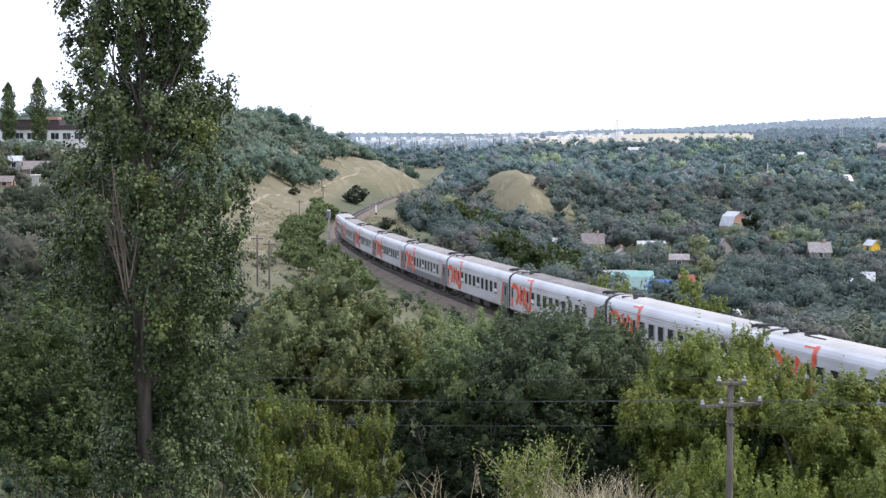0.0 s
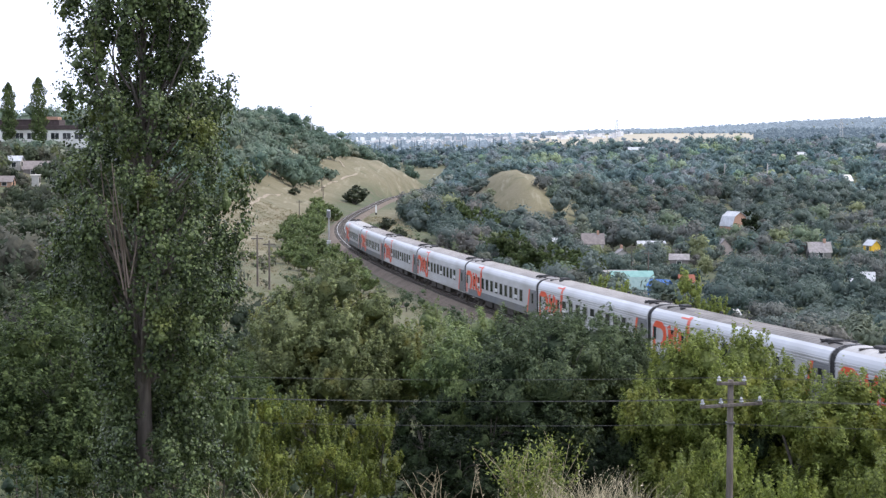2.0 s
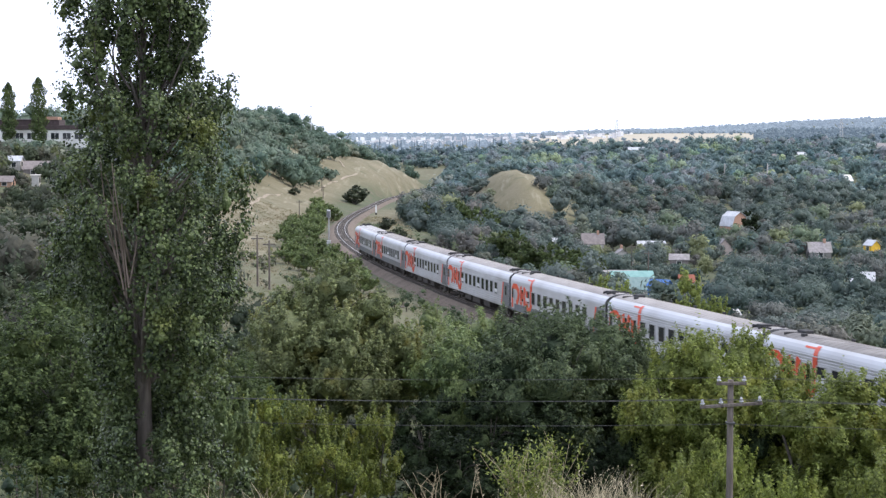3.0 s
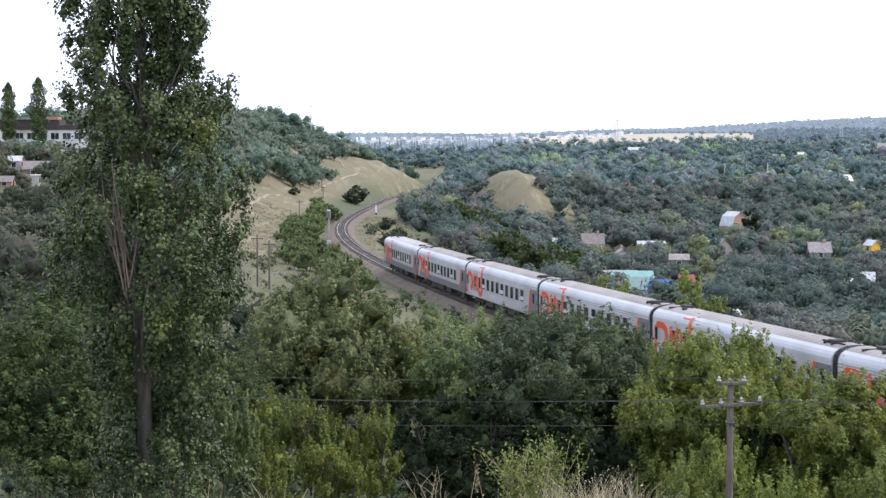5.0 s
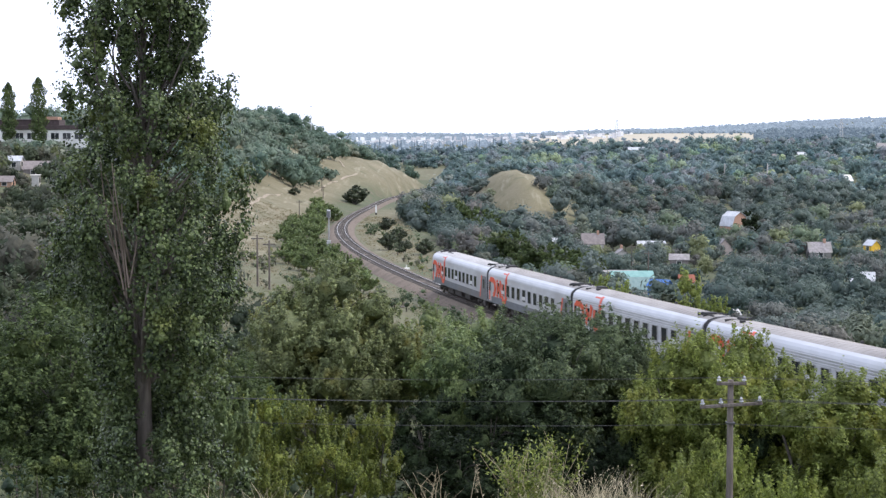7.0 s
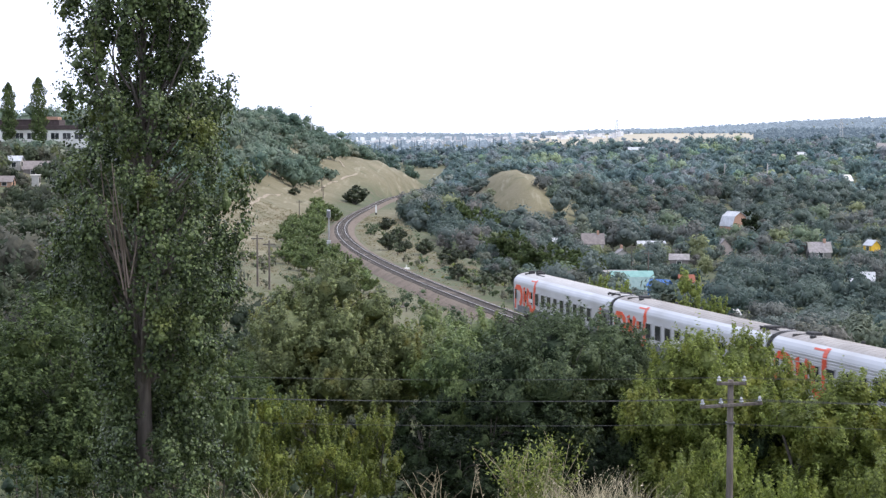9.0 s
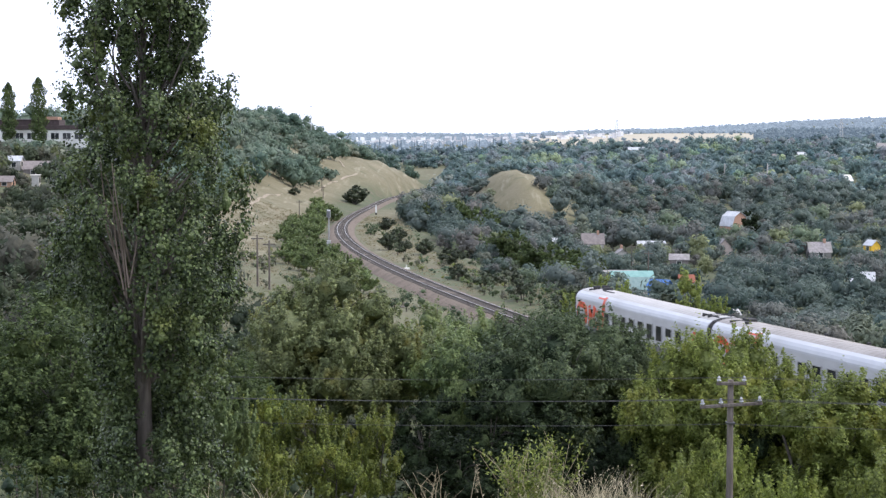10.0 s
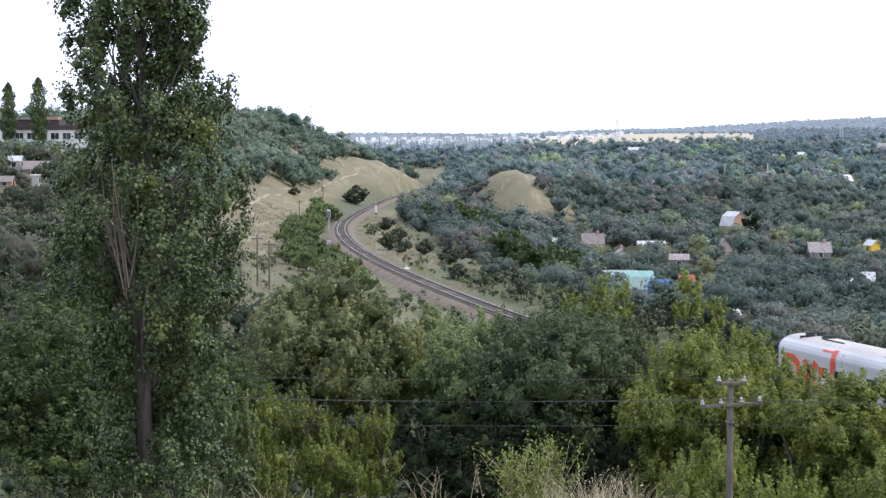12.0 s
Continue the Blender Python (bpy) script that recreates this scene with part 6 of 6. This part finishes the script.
def build_pylon(x, y, top, width):
    z = float(height(x, y))
    h = top - z
    p = thing("lattice_pylon", pose(x, y, z), "tall grey steel lattice power pylon", "pylon", "power pylons")

    def at(u, k):
        w = width * (1 - u) ** 1.3 / 2 + 0.4
        return (w * (1, -1, -1, 1)[k], w * (1, 1, -1, -1)[k], u * h)
    for k in range(4):
        v, f = tubes([[(*at(u, k), 0.09) for u in (0, 0.3, 0.6, 1.0)]], 4)
        part("leg", mesh_of("leg", v, f, [M["grey_metal"]]), None, p)
    for lo, hi in ((0, 0.18), (0.18, 0.36), (0.36, 0.52), (0.52, 0.68), (0.68, 0.84), (0.84, 1)):
        for k in range(4):
            v, f = tubes([[(*at(lo, k), 0.05), (*at(hi, (k + 1) % 4), 0.05)]], 4)
            part("brace", mesh_of("brace", v, f, [M["grey_metal"]]), None, p)
    for u, w in ((0.70, 2.3), (0.83, 1.9), (0.95, 1.5)):
        v, f = tubes([[(-w, 0, u * h, 0.10), (0, 0, u * h + 0.2, 0.13), (w, 0, u * h, 0.10)]], 4)
        part("crossarm", mesh_of("crossarm", v, f, [M["grey_metal"]]), None, p)


build_pylon(110.0, 1000.0, 29.6, 2.4)
build_pylon(255.0, 1010.0, 30.5, 2.4)
mast = thing("antenna_mast", pose(-53.5, 640.0, float(height(-53.5, 640))), "thin steel antenna mast on the wooded hill", "mast")
part("pole", cyl(bmesh.new(), (0, 0, -0.5), (0, 0, 28.4 - float(height(-53.5, 640))), 0.2, 0.12), M["grey_metal"], mast)
part("arm", box(bmesh.new(), -0.6, 0.6, -0.1, 0.1, 13.2, 13.5), M["grey_metal"], mast)


def ribbon(name, pts, width, material, label, category):
    """A narrow strip laid on the ground along a few points."""
    pts = np.array(pts, float)
    u = np.linspace(0, len(pts) - 1, 14 * len(pts))
    x, y = (np.interp(u, np.arange(len(pts)), pts[:, k]) for k in (0, 1))
    for _ in range(6):
        x[1:-1], y[1:-1] = (x[:-2] + x[1:-1] * 2 + x[2:]) / 4, (y[:-2] + y[1:-1] * 2 + y[2:]) / 4
    dx, dy = np.gradient(x), np.gradient(y)
    n = np.hypot(dx, dy)
    w = width * (1 + 0.25 * np.sin(u * 9))
    rows = np.stack([np.stack([x - o * w * dy / n, y + o * w * dx / n, height(x - o * w * dy / n, y + o * w * dx / n) + 0.09], -1) for o in (-0.5, -0.25, 0, 0.25, 0.5)], 1)
    v, f = strip(rows, None)
    tagged(new(name, mesh_of(name, v, f, [M[material]], smooth=True)), label, category, kind="structure")


ribbon("dirt_path", [(-43.4, 336), (-45, 358), (-46.3, 380), (-47.9, 425), (-45.5, 446)], 0.7, "path", "pale trodden dirt path across the dry slope", "path")
ribbon("dirt_path", [(-45.6, 372), (-48, 390), (-49.6, 403)], 0.55, "path", "pale trodden dirt path across the dry slope", "path")
ribbon("dirt_path", [(-39.6, 482), (-38.5, 525), (-36.1, 546), (-31.4, 575)], 0.6, "path", "pale trodden dirt path across the dry slope", "path")
ribbon("dirt_path", [(-36.2, 576), (-37.6, 583), (-38.8, 589)], 0.6, "path", "pale trodden dirt path across the dry slope", "path")


# ---- the far town ----
def build_far_town():
    rng = np.random.default_rng(80)
    bm = bmesh.new()
    for k in range(420):
        a = rng.uniform(-0.068, 0.045) if k < 330 else rng.uniform(0.03, 0.12)
        y = rng.uniform(2900, 3640)
        w, d, h = rng.uniform(4, 11), rng.uniform(6, 12), rng.choice([3, 3, 4, 4, 5, 6, 7, 12]) * (1 if k < 330 else 0.7)
        x = a * y
        z = float(height(x, y))
        box(bm, x - w / 2, x + w / 2, y - d / 2, y + d / 2, z - 2, z + h)
        box(bm, x - w / 2 - 0.4, x + w / 2 + 0.4, y - d / 2 - 0.4, y + d / 2 + 0.4, z + h, z + h + 0.8)
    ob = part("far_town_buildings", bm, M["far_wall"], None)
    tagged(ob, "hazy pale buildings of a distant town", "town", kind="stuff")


build_far_town()


# ---- grasses and weeds on the knoll ----
def blades(rng, x, y, tall, wide, lean, seg=4):
    n = len(x)
    z = height(x, y)
    a = rng.uniform(0, 6.283, n)
    u = np.linspace(0, 1, seg)
    ln = lean * tall * rng.normal(size=n)
    ln2 = lean * 0.5 * tall * rng.normal(size=n)
    cx = x[:, None] + ln[:, None] * u ** 2
    cy = y[:, None] + ln2[:, None] * u ** 2
    cz = z[:, None] - 0.05 + (tall[:, None] * u) * (1 - 0.12 * u)
    w = wide[:, None] * (1 - 0.85 * u)
    l = np.stack([cx - w * np.cos(a)[:, None], cy - w * np.sin(a)[:, None], cz], 2)
    r = np.stack([cx + w * np.cos(a)[:, None], cy + w * np.sin(a)[:, None], cz], 2)
    v = np.stack([l, r], 2).reshape(-1, 3)
    k = np.arange(seg - 1)
    f = np.stack([2 * k, 2 * k + 1, 2 * k + 3, 2 * k + 2], 1)[None] + (np.arange(n) * 2 * seg)[:, None, None]
    return v, f.reshape(-1, 4), np.stack([cx[:, -1], cy[:, -1], cz[:, -1]], 1)


def build_grasses():
    rng = np.random.default_rng(90)
    n = 1300
    x = np.concatenate([rng.normal(0.90, 0.20, 900), rng.uniform(0.2, 1.3, 400)])
    y = rng.uniform(7.2, 9.2, n)
    tall = rng.uniform(0.22, 0.52, n) * np.interp(x, [0, 0.45, 0.85, 1.1, 1.4], [0.55, 0.75, 1.0, 0.95, 0.6])
    v, f, tip = blades(rng, x, y, tall, rng.uniform(0.0014, 0.0032, n), 0.28, 5)
    # seed heads on the tallest
    heads = tip[rng.choice(n, 160, replace=False)]
    hv, hf = leaf_quads(np.repeat(heads, 4, 0) + rng.normal(size=(640, 3)) * [0.004, 0.004, 0.022], rng.normal(size=(640, 3)), 0.009 * rng.uniform(0.5, 1.3, 640), rng, 0.3)
    ob = new("dry_grass", mesh_of("dry_grass", np.concatenate([v, hv]), np.concatenate([f, hf + len(v)]), [M["dry_grass"]]))
    tagged(ob, "tall straw-coloured dry grass on the knoll's edge", "grass", kind="stuff")
    n = 5000
    y = rng.uniform(4.5, 11.5, n)
    x = rng.uniform(-0.34, 0.34, n) * y
    tall = rng.uniform(0.08, 0.30, n)
    v, f, _ = blades(rng, x, y, tall, rng.uniform(0.002, 0.005, n), 0.35)
    ob = new("meadow_grass", mesh_of("meadow_grass", v, f, [M["green_grass"], M["dry_grass"]], np.repeat(rng.random(n) < 0.45, 3)))
    tagged(ob, "mixed green and dry grass on the knoll", "grass", kind="stuff")
    # dry stalks standing out
    for x, y, h, w in ((0.12, 8.0, 0.46, 0.05), (0.24, 8.1, 0.42, -0.06), (0.52, 8.3, 0.45, 0.05)):
        s = thing("dry_stalk", pose(x, y, float(height(x, y))), "single tall pale dry grass stalk", "grass", "dry stalks")
        v, f = tubes([[(0, 0, -0.05, 0.0026), (w * 0.2, 0, h * 0.5, 0.002), (w, 0, h, 0.0013)]], 5)
        part("stem", mesh_of("stem", v, f, [M["dry_stalk"]]), None, s)
        c = np.stack([w + rng.normal(size=60) * 0.006, rng.normal(size=60) * 0.006, h - 0.1 + rng.random(60) * 0.16], 1)
        v, f = leaf_quads(c, rng.normal(size=(60, 3)), 0.007 * rng.uniform(0.5, 1.2, 60), rng, 0.3)
        part("seed_head", mesh_of("seed_head", v, f, [M["dry_stalk"]]), None, s)
    # a yellowish weed and a dead branchy one
    for x, y, h, w, seed in ((0.55, 12.0, 0.60, 0.32, 3), (0.85, 12.3, 0.68, 0.32, 4), (0.70, 12.5, 0.55, 0.4, 5)):
        r2 = np.random.default_rng(seed)
        s = thing("weed", pose(x, y, float(height(x, y))), "leafy yellow-green weed with thin upright stems", "weed", "weeds on the knoll")
        paths = [limb((r2.normal() * 0.05, r2.normal() * 0.05, -0.05), (r2.normal() * w * 0.5, r2.normal() * w * 0.4, h * r2.uniform(0.55, 1)), 0.0035, 0.0012, r2, 0.08) for _ in range(22)]
        part("stem", mesh_of("stem", *tubes(paths, 4), [M["dry_stalk"]]), None, s, "thin straw-coloured stems")["kind"] = "stuff"
        c = np.concatenate([p[1:, :3][r2.integers(0, 5, 60)] + r2.normal(size=(60, 3)) * 0.03 for p in paths])
        v, f = leaf_quads(c, r2.normal(size=c.shape) + [0, 0, 0.6], 0.016 * r2.uniform(0.6, 1.4, len(c)), r2, 0.5)
        tagged(part("leafage", mesh_of("leafage", v, f, [M["yellowing"]]), None, s), kind="stuff")
    r2 = np.random.default_rng(7)
    x, y = -0.04, 11.0
    s = thing("dead_weed", pose(x, y, float(height(x, y))), "dead branching weed with bare reddish twigs", "weed")
    paths = []
    for k in range(9):
        top = np.array([r2.normal() * 0.10, r2.normal() * 0.1, r2.uniform(0.25, 0.5)])
        main = limb((0, 0, -0.05), top, 0.0024, 0.0009, r2, 0.08)
        paths.append(main)
        for _ in range(3):
            q = main[r2.integers(2, 5), :3]
            paths.append(limb(q, q + np.array([r2.normal() * 0.07, r2.normal() * 0.06, r2.uniform(0.05, 0.12)]), 0.0018, 0.0008, r2))
    tagged(part("brushwood", mesh_of("brushwood", *tubes(paths, 4), [M["dry_stalk"]]), None, s), kind="stuff")


build_grasses()
build_woods()
motions()
